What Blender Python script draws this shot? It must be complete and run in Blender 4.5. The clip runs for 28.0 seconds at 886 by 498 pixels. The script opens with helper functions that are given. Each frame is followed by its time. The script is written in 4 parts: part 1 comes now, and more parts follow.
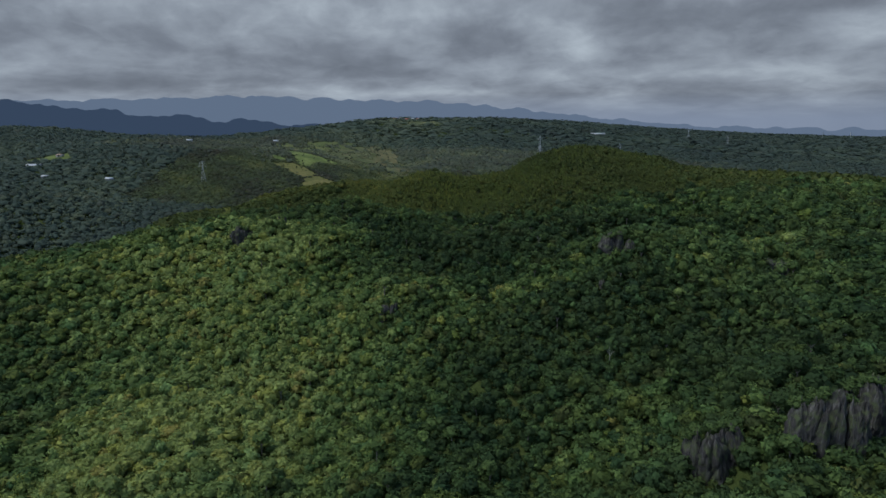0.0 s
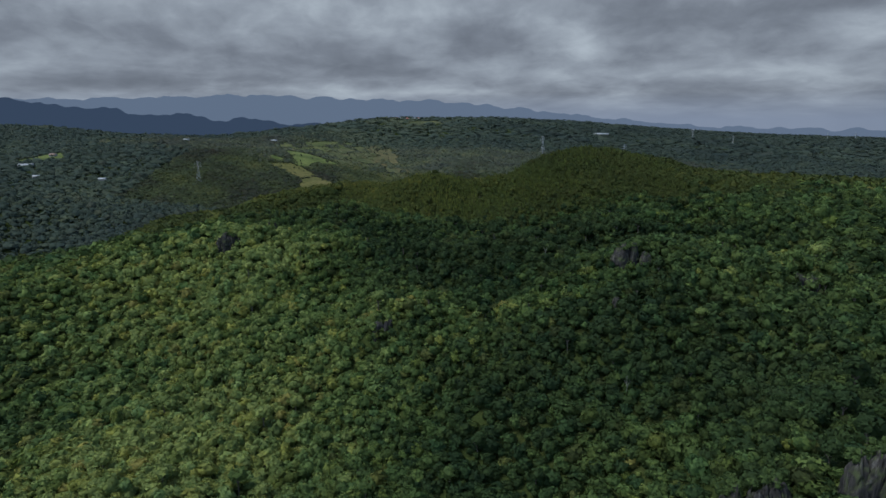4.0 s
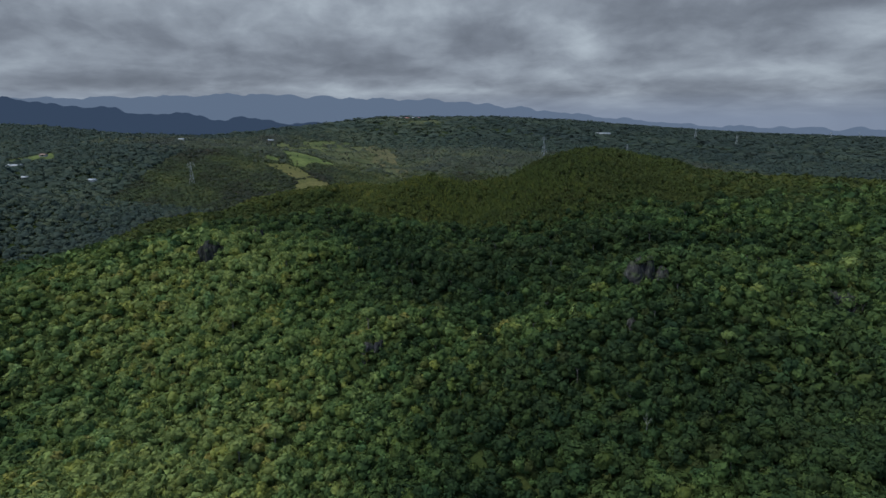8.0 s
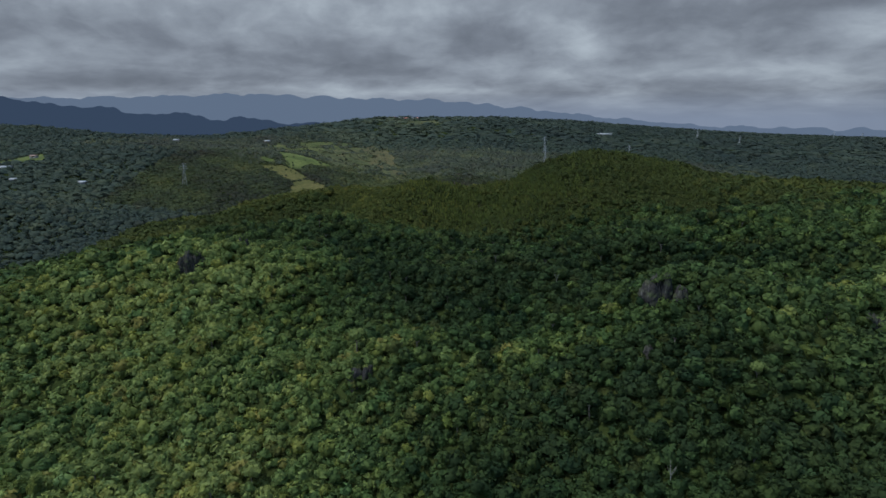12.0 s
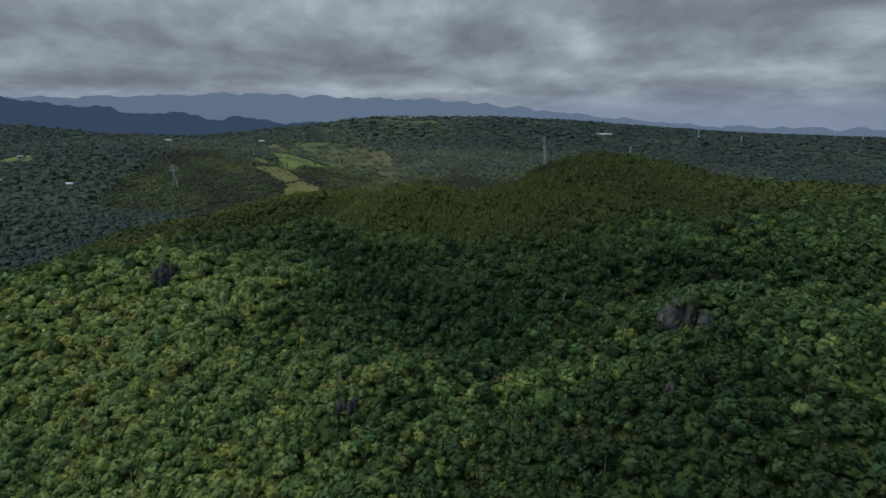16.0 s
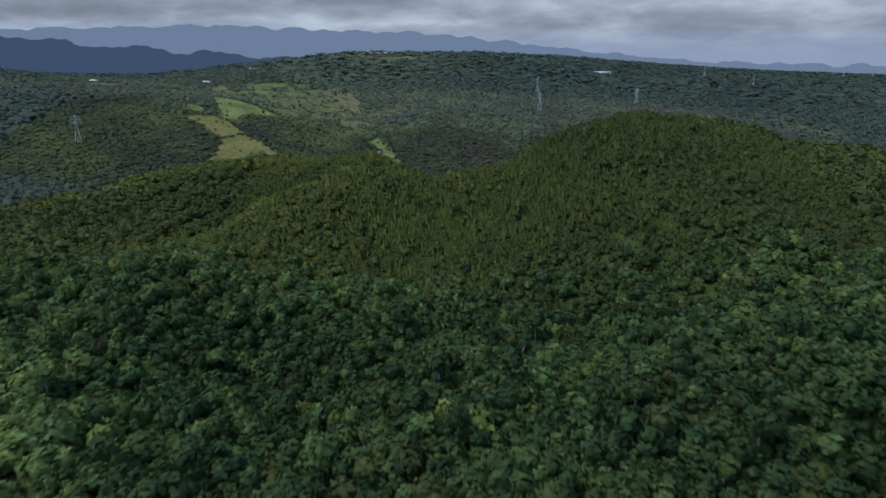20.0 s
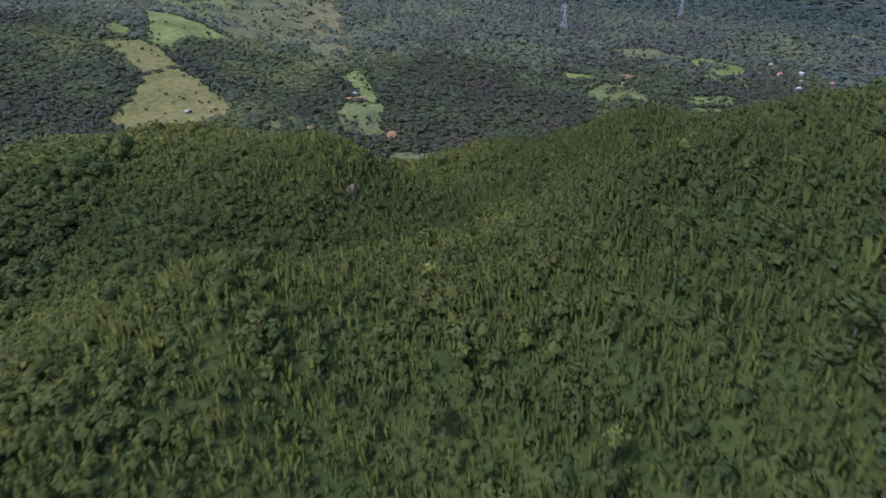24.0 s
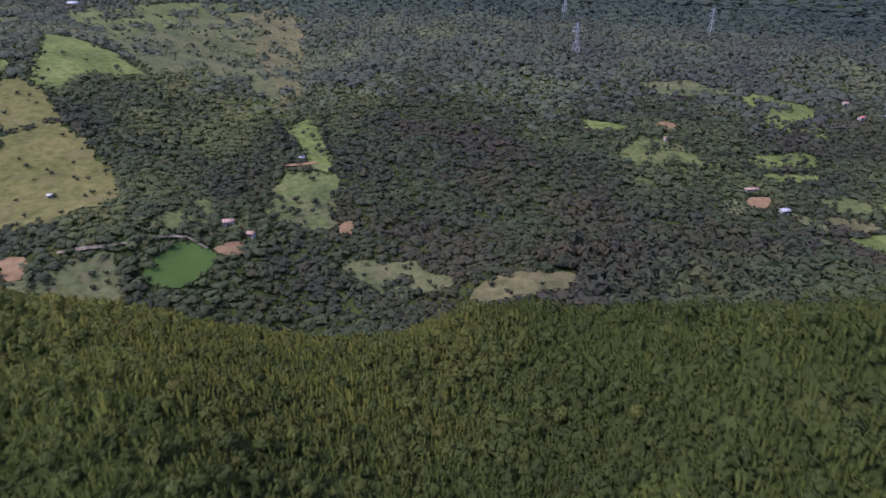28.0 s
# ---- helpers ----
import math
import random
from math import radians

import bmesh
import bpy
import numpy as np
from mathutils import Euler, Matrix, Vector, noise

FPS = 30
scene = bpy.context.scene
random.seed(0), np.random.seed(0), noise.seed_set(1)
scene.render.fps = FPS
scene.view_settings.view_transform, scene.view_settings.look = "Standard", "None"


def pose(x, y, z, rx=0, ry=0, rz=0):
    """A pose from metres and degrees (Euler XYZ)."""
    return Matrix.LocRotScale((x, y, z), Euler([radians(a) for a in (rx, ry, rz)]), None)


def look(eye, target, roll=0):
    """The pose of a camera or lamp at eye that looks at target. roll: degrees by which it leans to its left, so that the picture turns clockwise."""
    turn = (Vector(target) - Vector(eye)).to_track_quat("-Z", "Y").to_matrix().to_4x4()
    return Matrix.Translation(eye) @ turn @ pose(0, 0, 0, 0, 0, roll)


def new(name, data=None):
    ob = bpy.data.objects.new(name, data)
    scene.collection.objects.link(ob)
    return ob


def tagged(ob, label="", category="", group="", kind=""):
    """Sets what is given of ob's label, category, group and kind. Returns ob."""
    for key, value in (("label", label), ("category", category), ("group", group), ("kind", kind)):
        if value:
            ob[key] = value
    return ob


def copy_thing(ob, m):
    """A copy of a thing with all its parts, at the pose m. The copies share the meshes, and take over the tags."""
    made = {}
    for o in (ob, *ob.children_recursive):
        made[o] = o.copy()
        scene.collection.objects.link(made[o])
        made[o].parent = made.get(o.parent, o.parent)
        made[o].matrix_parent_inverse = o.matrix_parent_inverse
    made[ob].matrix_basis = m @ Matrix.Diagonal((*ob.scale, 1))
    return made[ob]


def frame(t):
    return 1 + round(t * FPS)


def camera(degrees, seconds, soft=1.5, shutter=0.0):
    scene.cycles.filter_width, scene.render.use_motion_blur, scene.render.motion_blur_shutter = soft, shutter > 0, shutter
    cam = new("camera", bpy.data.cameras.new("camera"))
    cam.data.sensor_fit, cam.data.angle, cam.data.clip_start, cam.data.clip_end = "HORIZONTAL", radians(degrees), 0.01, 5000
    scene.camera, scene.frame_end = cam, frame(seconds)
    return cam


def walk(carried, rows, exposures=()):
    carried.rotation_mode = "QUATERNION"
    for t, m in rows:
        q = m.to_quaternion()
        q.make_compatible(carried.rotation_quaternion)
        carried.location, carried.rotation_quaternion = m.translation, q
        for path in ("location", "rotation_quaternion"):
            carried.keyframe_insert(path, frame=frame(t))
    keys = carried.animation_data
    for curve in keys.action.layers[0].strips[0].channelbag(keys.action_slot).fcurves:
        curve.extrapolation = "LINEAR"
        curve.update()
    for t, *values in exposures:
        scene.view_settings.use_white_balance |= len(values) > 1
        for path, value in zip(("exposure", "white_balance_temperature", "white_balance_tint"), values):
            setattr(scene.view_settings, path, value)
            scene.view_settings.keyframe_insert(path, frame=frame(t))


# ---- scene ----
cam = camera(69.5, 28.0, soft=1.5, shutter=0.4)
# seconds, place, heading to the right, tilt, lean
ROWS = (
    (0, 0.00, 0.00, 100.00, -3.53, -11.46, -0.17), (1, -0.15, 4.66, 100.02, -3.60, -11.44, -0.12), (2, -0.20, 9.27, 100.08, -3.60, -11.43, -0.08),
    (3, -0.25, 13.88, 100.21, -3.63, -11.48, -0.04), (3.5, -0.27, 16.20, 100.30, -3.65, -11.50, -0.04),
    (5.5, -0.39, 25.58, 100.48, -3.62, -11.53, -0.00), (6, -0.34, 28.07, 100.50, -3.64, -11.55, 0.02),
    (7, -0.19, 33.18, 100.60, -3.70, -11.58, 0.01), (8, -0.22, 37.71, 100.77, -3.68, -11.58, -0.03), (9, -0.21, 42.10, 100.92, -3.71, -11.56, -0.02),
    (10, -0.20, 46.66, 101.10, -3.70, -11.56, -0.02), (11, -0.23, 51.12, 101.33, -3.68, -11.58, -0.02),
    (12, -0.24, 55.50, 101.54, -3.66, -11.58, -0.00), (12.5, -0.21, 57.71, 101.64, -3.67, -11.58, 0.01),
    (14.5, -0.37, 66.75, 102.00, -3.55, -11.59, 0.06), (15, -0.41, 69.03, 102.01, -3.54, -11.60, 0.01),
    (15.5, -0.43, 71.36, 102.02, -3.53, -11.58, 0.00), (15.9, -0.44, 73.35, 102.11, -3.53, -11.61, 0.03),
    (16, -0.44, 74.82, 102.13, -3.52, -11.62, 0.04), (16.1, -0.44, 78.37, 102.19, -3.44, -11.62, 0.04),
    (16.5, -0.43, 92.60, 102.43, -3.09, -11.63, 0.04), (17, -0.41, 110.52, 102.86, -2.74, -11.57, 0.02),
    (17.5, -0.35, 128.72, 103.26, -2.19, -11.52, 0.06), (18, -0.21, 146.97, 103.55, -2.01, -11.46, 0.09),
    (18.3, -0.10, 155.87, 103.69, -2.02, -11.61, 0.07), (18.4, -0.06, 158.84, 103.73, -2.02, -12.71, 0.07),
    (18.5, -0.02, 161.80, 103.78, -2.02, -16.17, 0.06), (18.6, -0.01, 164.91, 103.83, -2.01, -16.91, 0.06),
    (19, 0.06, 177.31, 104.03, -1.95, -16.99, 0.05), (19.5, 0.05, 192.58, 104.36, -1.83, -17.03, 0.09),
    (20, 0.03, 209.69, 104.82, -2.06, -17.16, 0.14), (20.5, 0.03, 227.68, 105.38, -2.23, -17.12, 0.16),
    (21, 0.04, 245.96, 105.98, -2.30, -17.06, 0.15), (21.5, 0.05, 264.02, 106.56, -2.32, -17.12, 0.15),
    (22, 0.02, 282.07, 107.06, -2.36, -18.14, 0.11), (22.5, 0.00, 300.13, 107.55, -2.40, -21.35, 0.08),
    (23, -0.02, 318.18, 108.04, -2.44, -24.56, 0.05), (23.5, -0.04, 336.23, 108.54, -2.48, -25.58, 0.01),
    (24, -0.01, 353.73, 108.91, -2.50, -25.47, -0.00), (24.5, 0.01, 371.06, 109.22, -2.38, -25.40, -0.03),
    (25, 0.01, 386.29, 109.49, -2.14, -25.59, -0.04), (25.5, 0.01, 403.31, 109.78, -1.99, -25.66, -0.04),
    (26, 0.00, 420.54, 110.12, -1.92, -25.65, -0.02), (26.5, 0.00, 438.01, 110.49, -1.87, -25.57, -0.02),
    (27, -0.01, 455.31, 110.91, -1.87, -25.44, -0.04), (27.5, -0.08, 472.62, 111.37, -1.82, -25.38, -0.06),
    (28, -0.17, 490.00, 111.85, -1.71, -25.41, -0.07),
)
walk(cam, [(t, pose(x, y, z, 90 + tilt, 0, -head) @ pose(0, 0, 0, 0, 0, lean)) for t, x, y, z, head, tilt, lean in ROWS],
     exposures=[(0, 0.3, 5780, 4), (17, 0.3, 5780, 4), (18.2, 0.22, 5750, 4), (18.8, 0.6, 5600, 5), (21.5, 0.76, 5550, 8), (24, 1.34, 5400, 25), (26, 1.28, 5450, 33), (28, 1.16, 5650, 34)])

# ---- world, sun ----
world = bpy.data.worlds.new("overcast_sky")
scene.world = world
world.use_nodes = True
wn, wl = world.node_tree.nodes, world.node_tree.links
sky = wn.new("ShaderNodeTexSky")
sky.sky_type = "NISHITA"
sky.sun_disc = False
SUN_ELEV, SUN_AZ = radians(60), radians(-112)
sky.sun_elevation, sky.sun_rotation = SUN_ELEV, SUN_AZ
sky.air_density, sky.dust_density = 1.0, 2.0
wl.new(sky.outputs[0], wn["Background"].inputs[0])
wn["Background"].inputs[1].default_value = 0.15
sun = new("sun", bpy.data.lights.new("sun", "SUN"))
sun.data.energy, sun.data.angle, sun.data.color = 1.75, radians(10), (1.0, 0.95, 0.86)
sun.matrix_world = look((math.sin(SUN_AZ) * 1000, math.cos(SUN_AZ) * 1000, 1000 * math.tan(SUN_ELEV)), (0, 0, 0))


# ---- materials ----
def material(name):
    m = bpy.data.materials.new(name)
    m.use_nodes = True
    n = m.node_tree.nodes
    return m, n, m.node_tree.links, n["Principled BSDF"]


def ramp(n, stops):
    r = n.new("ShaderNodeValToRGB")
    while len(r.color_ramp.elements) < len(stops):
        r.color_ramp.elements.new(0.5)
    for e, (p, c) in zip(r.color_ramp.elements, stops):
        e.position, e.color = p, (*c, 1)
    return r


def noise_node(n, l, scale, detail=4, where="Object", rough=0.55):
    tc = n.new("ShaderNodeTexCoord")
    t = n.new("ShaderNodeTexNoise")
    t.inputs["Scale"].default_value, t.inputs["Detail"].default_value, t.inputs["Roughness"].default_value = scale, detail, rough
    l.new(tc.outputs[where], t.inputs["Vector"])
    return t


def mixed(n, l, a, b, fac, kind="MIX"):
    m = n.new("ShaderNodeMix")
    m.data_type, m.blend_type = "RGBA", kind
    for sock, v in ((m.inputs[0], fac), (m.inputs[6], a), (m.inputs[7], b)):
        if isinstance(v, (int, float)):
            sock.default_value = v
        elif isinstance(v, tuple):
            sock.default_value = (*v, 1)
        else:
            l.new(v, sock)
    return m.outputs[2]


def foliage(name, stops, patch=0.5, patch_colour=(0.10, 0.13, 0.03), grain=1.0, variety=1.0):
    """Leaves: tone and species by tree, grain by leaf clump, broad stands of a yellower kind."""
    m, n, l, p = material(name)
    tint = n.new("ShaderNodeAttribute")
    tint.attribute_name = "tint"
    r = ramp(n, stops)
    l.new(tint.outputs["Fac"], r.inputs[0])
    isl = n.new("ShaderNodeNewGeometry")
    leaf = ramp(n, [(0.0, (1 - 0.38 * grain, 1 - 0.34 * grain, 1 - 0.4 * grain)), (0.5, (1.0, 1.0, 1.0)), (1.0, (1 + 0.35 * grain, 1 + 0.3 * grain, 1 + 0.1 * grain))])
    l.new(isl.outputs["Random Per Island"], leaf.inputs[0])
    c = mixed(n, l, r.outputs[0], leaf.outputs[0], 1.0, "MULTIPLY")
    kind = n.new("ShaderNodeAttribute")
    kind.attribute_name = "kind"
    species = ramp(n, [(0.0, (0.80, 0.97, 1.12)), (0.25, (0.92, 1.0, 1.02)), (0.6, (1.0, 1.0, 1.0)), (0.85, (1.15, 1.04, 0.78)), (1.0, (1.24, 0.95, 0.88))])
    l.new(kind.outputs["Fac"], species.inputs[0])
    c = mixed(n, l, c, species.outputs[0], variety, "MULTIPLY")
    tone_patch = noise_node(n, l, 0.018, 3)
    sr = ramp(n, [(0.42, (0, 0, 0)), (0.62, (1, 1, 1))])
    l.new(tone_patch.outputs[0], sr.inputs[0])
    f = n.new("ShaderNodeMath")
    f.operation = "MULTIPLY"
    f.inputs[1].default_value = patch
    l.new(sr.outputs[0], f.inputs[0])
    c = mixed(n, l, c, patch_colour, f.outputs[0])
    l.new(c, p.inputs["Base Color"])
    p.inputs["Roughness"].default_value = 0.8
    p.inputs["Specular IOR Level"].default_value = 0.1
    through_leaf = n.new("ShaderNodeBsdfTranslucent")
    l.new(c, through_leaf.inputs[0])
    both = n.new("ShaderNodeMixShader")
    both.inputs[0].default_value = 0.38
    l.new(p.outputs[0], both.inputs[1])
    l.new(through_leaf.outputs[0], both.inputs[2])
    l.new(both.outputs[0], n["Material Output"].inputs[0])
    return m


M_FOREST = foliage("forest_leaves", [(0.0, (0.024, 0.041, 0.017)), (0.3, (0.043, 0.069, 0.024)), (0.65, (0.094, 0.135, 0.041)), (1.0, (0.202, 0.238, 0.075))], 0.15, (0.098, 0.126, 0.044), 0.95)
M_SCRUB = foliage("scrub_leaves", [(0.0, (0.036, 0.048, 0.015)), (0.5, (0.059, 0.074, 0.020)), (1.0, (0.112, 0.118, 0.028))], 0.15, (0.086, 0.086, 0.026), 0.22, 0.6)
M_BAMBOO = foliage("bamboo_leaves", [(0.0, (0.038, 0.053, 0.014)), (0.5, (0.065, 0.082, 0.019)), (1.0, (0.119, 0.128, 0.027))], 0.12, (0.092, 0.094, 0.026), 0.25, 0.5)
# far leaves: distance haze is put into the colour, greyer and lifted
M_FAR_HAZED = foliage("hazed_far_leaves", [(0.0, (0.059, 0.062, 0.052)), (0.5, (0.075, 0.086, 0.064)), (1.0, (0.124, 0.136, 0.074))], 0.15, grain=0.18, variety=0.4)
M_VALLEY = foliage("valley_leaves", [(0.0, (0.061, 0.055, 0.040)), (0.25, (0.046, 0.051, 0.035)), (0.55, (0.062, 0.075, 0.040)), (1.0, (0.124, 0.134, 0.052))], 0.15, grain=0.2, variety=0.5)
# ridge leaves: bluish haze of distance is mixed into the base colour
M_RIDGE_HAZED = foliage("hazed_ridge_leaves", [(0.0, (0.040, 0.054, 0.047)), (0.5, (0.056, 0.074, 0.055)), (1.0, (0.100, 0.116, 0.068))], 0.0, grain=0.25, variety=0.4)


def earth_material():
    m, n, l, p = material("forest_floor")
    a = noise_node(n, l, 0.08, 6)
    r = ramp(n, [(0.3, (0.024, 0.034, 0.011)), (0.5, (0.033, 0.044, 0.013)), (0.7, (0.048, 0.054, 0.018))])
    l.new(a.outputs[0], r.inputs[0])
    b = noise_node(n, l, 1.3, 4)
    c = mixed(n, l, r.outputs[0], b.outputs[0], 0.35, "OVERLAY")
    l.new(c, p.inputs["Base Color"])
    p.inputs["Roughness"].default_value = 0.95
    p.inputs["Specular IOR Level"].default_value = 0.0
    bump = n.new("ShaderNodeBump")
    bump.inputs["Strength"].default_value, bump.inputs["Distance"].default_value = 0.8, 0.5
    l.new(b.outputs[0], bump.inputs["Height"])
    l.new(bump.outputs[0], p.inputs["Normal"])
    return m


M_EARTH = earth_material()


def plain(name, colour, second, scale, rough=0.85, bump_m=0.05):
    m, n, l, p = material(name)
    a = noise_node(n, l, scale, 6)
    r = ramp(n, [(0.32, colour), (0.68, second)])
    l.new(a.outputs[0], r.inputs[0])
    l.new(r.outputs[0], p.inputs["Base Color"])
    p.inputs["Roughness"].default_value = rough
    p.inputs["Specular IOR Level"].default_value = 0.5 if rough < 0.7 else 0.12
    b = n.new("ShaderNodeBump")
    b.inputs["Strength"].default_value, b.inputs["Distance"].default_value = 0.5, bump_m
    l.new(a.outputs[0], b.inputs["Height"])
    l.new(b.outputs[0], p.inputs["Normal"])
    return m


# ---- the lie of the land ----
# hills and hollows: centre east, centre north, spread, height
KARST_NEAR = (
    (-52, 40, 48, -12.5), (20, 40, 34, -8.6), (-244, 40, 100, -18.7), (-52, 52, 34, -8.9), (-220, 64, 48, -5.8), (56, 100, 18, 6.7),
    (56, 112, 13, 4.7), (-4, 124, 34, -11.8), (-148, 136, 70, -29.2), (-340, 136, 100, -11.5), (20, 136, 18, -8.6), (-256, 148, 34, -5.9),
    (-40, 160, 25, -8.0), (68, 172, 13, -5.4), (-40, 172, 18, -6.1), (44, 184, 13, 3.4), (-64, 196, 25, -11.3), (308, 208, 70, 4.0),
    (-88, 208, 13, -3.6), (32, 208, 13, 3.1),
)
KARST_SLOPES = (
    (56, 220, 18, 14.4), (-28, 220, 13, 3.8), (92, 220, 18, 5.7), (8, 220, 13, -2.3), (-136, 232, 34, -16.6), (-208, 232, 34, -11.4),
    (-16, 244, 13, -4.0), (-64, 256, 13, -5.9), (20, 256, 13, 5.4), (-4, 268, 18, 5.4), (56, 268, 18, -9.8), (104, 268, 18, -9.6),
    (-172, 268, 13, -2.7), (-64, 280, 13, 6.5), (-40, 280, 13, 2.9), (44, 280, 13, -4.4), (-112, 292, 13, 3.6), (-172, 304, 18, 8.0),
    (32, 304, 13, 2.8), (-28, 316, 18, -7.3),
)
KARST_MIDDLE = (
    (56, 316, 13, 5.1), (104, 316, 13, 4.9), (-112, 328, 34, 13.6), (-100, 328, 13, -5.2), (-52, 328, 13, -2.7), (-100, 340, 13, -5.9),
    (32, 352, 25, -16.1), (80, 352, 13, -4.6), (-76, 364, 13, 5.6), (104, 376, 13, -3.5), (-16, 388, 18, -10.4), (128, 388, 25, -10.8),
    (-136, 388, 13, 4.3), (164, 400, 150, 27.7), (80, 400, 13, 4.1), (-64, 412, 13, 7.6), (-328, 412, 34, -9.9), (-340, 412, 34, -9.3),
    (-4, 412, 13, -2.9), (68, 424, 18, 6.0),
)
KARST_BACK = (
    (32, 424, 13, 2.9), (-340, 424, 100, -15.5), (-40, 436, 18, 15.2), (-4, 436, 13, 5.3), (-340, 436, 34, -8.8), (-160, 448, 25, -4.8),
    (-160, 448, 34, -10.9), (188, 460, 34, -7.2), (56, 472, 34, 19.9), (-340, 472, 100, -18.3), (8, 472, 13, -3.4), (164, 472, 25, -6.5),
    (-16, 484, 13, 2.7), (-124, 496, 34, -21.3), (-64, 496, 18, -5.5), (104, 496, 25, 9.7), (44, 496, 13, -2.6), (-64, 508, 18, -8.1),
    (-64, 520, 13, -3.6), (-40, 520, 13, -3.1),
)
KARST_FAR = (
    (-16, 532, 34, -20.7), (44, 532, 18, -3.8), (-184, 532, 25, -12.5), (-40, 544, 13, 6.2), (140, 556, 25, 6.2), (-112, 556, 13, -4.6),
    (116, 556, 25, 8.8), (68, 556, 13, -2.8), (-52, 568, 18, 10.7), (32, 568, 13, -4.1), (-316, 568, 70, -8.9), (8, 580, 18, -7.6),
    (56, 580, 13, 8.2), (-244, 592, 34, -13.3), (-28, 592, 18, -7.1), (20, 592, 13, -3.5), (-184, 592, 25, 4.4), (44, 604, 13, 3.7),
    (-112, 616, 25, 13.2), (80, 616, 34, 3.4),
)
KARST_RIM = (
    (68, 616, 13, -3.6), (32, 616, 13, 3.1), (8, 628, 13, 6.6), (-76, 628, 13, 3.6), (-184, 640, 25, 8.6), (-208, 652, 18, 6.5),
    (-28, 652, 13, -2.7), (-4, 664, 13, -3.4), (128, 664, 34, 9.6), (-124, 664, 18, -4.2), (-76, 676, 18, -7.5), (-52, 676, 13, -4.7),
    (8, 676, 13, -3.6), (-40, 688, 25, -7.2), (-256, 700, 34, -6.8), (-136, 712, 25, 12.6),
)
VALLEY = (
    (-35, 683, 32, -5.3), (-94, 699, 65, -7.3), (-601, 702, 65, 17.3), (395, 713, 45, 9.9), (143, 755, 95, -11.4), (-226, 763, 45, 5.7),
    (113, 839, 32, 6.2), (-31, 844, 230, 11.1), (-459, 860, 150, 37.7), (-898, 910, 230, 15.3), (-271, 911, 65, 10.0),
    (-155, 1023, 45, -15.2), (294, 1026, 45, 12.5), (449, 1125, 150, -6.7), (-350, 1196, 65, 16.8), (-97, 1256, 150, -9.8), (-620, 1290, 130, -22.0),
)


def step(a, b, x):
    t = np.clip((x - a) / (b - a), 0, 1)
    return t * t * (3 - 2 * t)


def canopy(x, y):
    """Height of the tree tops: a plateau of karst hills, a valley, and a long ridge beyond it."""
    x, y = np.asarray(x, float), np.asarray(y, float)
    crest_y = 1780 + np.clip(x, 0, 800) * 1.25 - np.clip(-x - 230, 0, 350) * 1.5
    crest_h = np.where(x < 0, 104 - 20 * step(230, 450, -x), np.interp(x, (0, 289, 579, 930, 1190, 1460, 1700), (104, 92, 71, 49, 35, 27, 20)))
    up = np.clip((y - 740) / (crest_y - 740), 0, None)
    rise = np.minimum(step(-0.35, 1, up) - step(-0.35, 1, 0) * (1 - np.minimum(up, 1)), 1)
    far = 2 + (crest_h - 2) * rise
    far = np.where(up > 1, crest_h - (crest_h + 30) * step(1, 1.6, up), far)
    h = np.where(y < 740, 38 - 36 * step(560, 680, y), far)
    for east, north, spread, high in KARST_NEAR + KARST_SLOPES + KARST_MIDDLE + KARST_BACK + KARST_FAR + KARST_RIM + VALLEY:
        h = h + high * np.exp(-((x - east) ** 2 + (y - north) ** 2) / (2 * spread ** 2))
    return h


def ripple(x, y):
    """Hummocks of the forested karst, some ten to fifty metres across."""
    broad = (0.9 * np.sin(x * 0.11 + 1.3 * np.sin(y * 0.07)) * np.sin(y * 0.13 + 0.7) + 0.6 * np.sin(x * 0.23 - y * 0.19 + 2.1)) * 0.8
    small = np.sin(x * 0.31 + 1.1 * np.sin(y * 0.17 + 0.4)) * np.sin(y * 0.36 + 0.9 * np.sin(x * 0.21)) + 0.5 * np.sin(x * 0.47 + y * 0.41 + np.sin(y * 0.2))
    return broad + 0.75 * small * (1 - 0.6 * step(360, 420, np.asarray(y, float)))


# steps below the crags: east, north, spread, depth
DROPS = ((46, 109, 6, 8.5), (64, 106, 8, 9.0), (83, 123, 7, 9.0), (47, 209, 6, 4.5), (58, 207, 4, 2.5), (-114, 288, 5, 4.0), (-32, 209, 4.5, 3.5), (96, 205, 5, 3.0),
         (-38, 540, 4.5, 4.0), (-116, 392, 5, 5.0), (-116, 222, 5, 4.0))


def ground(x, y):
    h = canopy(x, y) - 2.8 + ripple(x, y) * (1 - step(600, 700, np.asarray(y, float)))
    for east, north, spread, depth in DROPS:
        h = h - depth * np.exp(-((x - east) ** 2 + (y - north) ** 2) / (2 * spread ** 2))
    return h


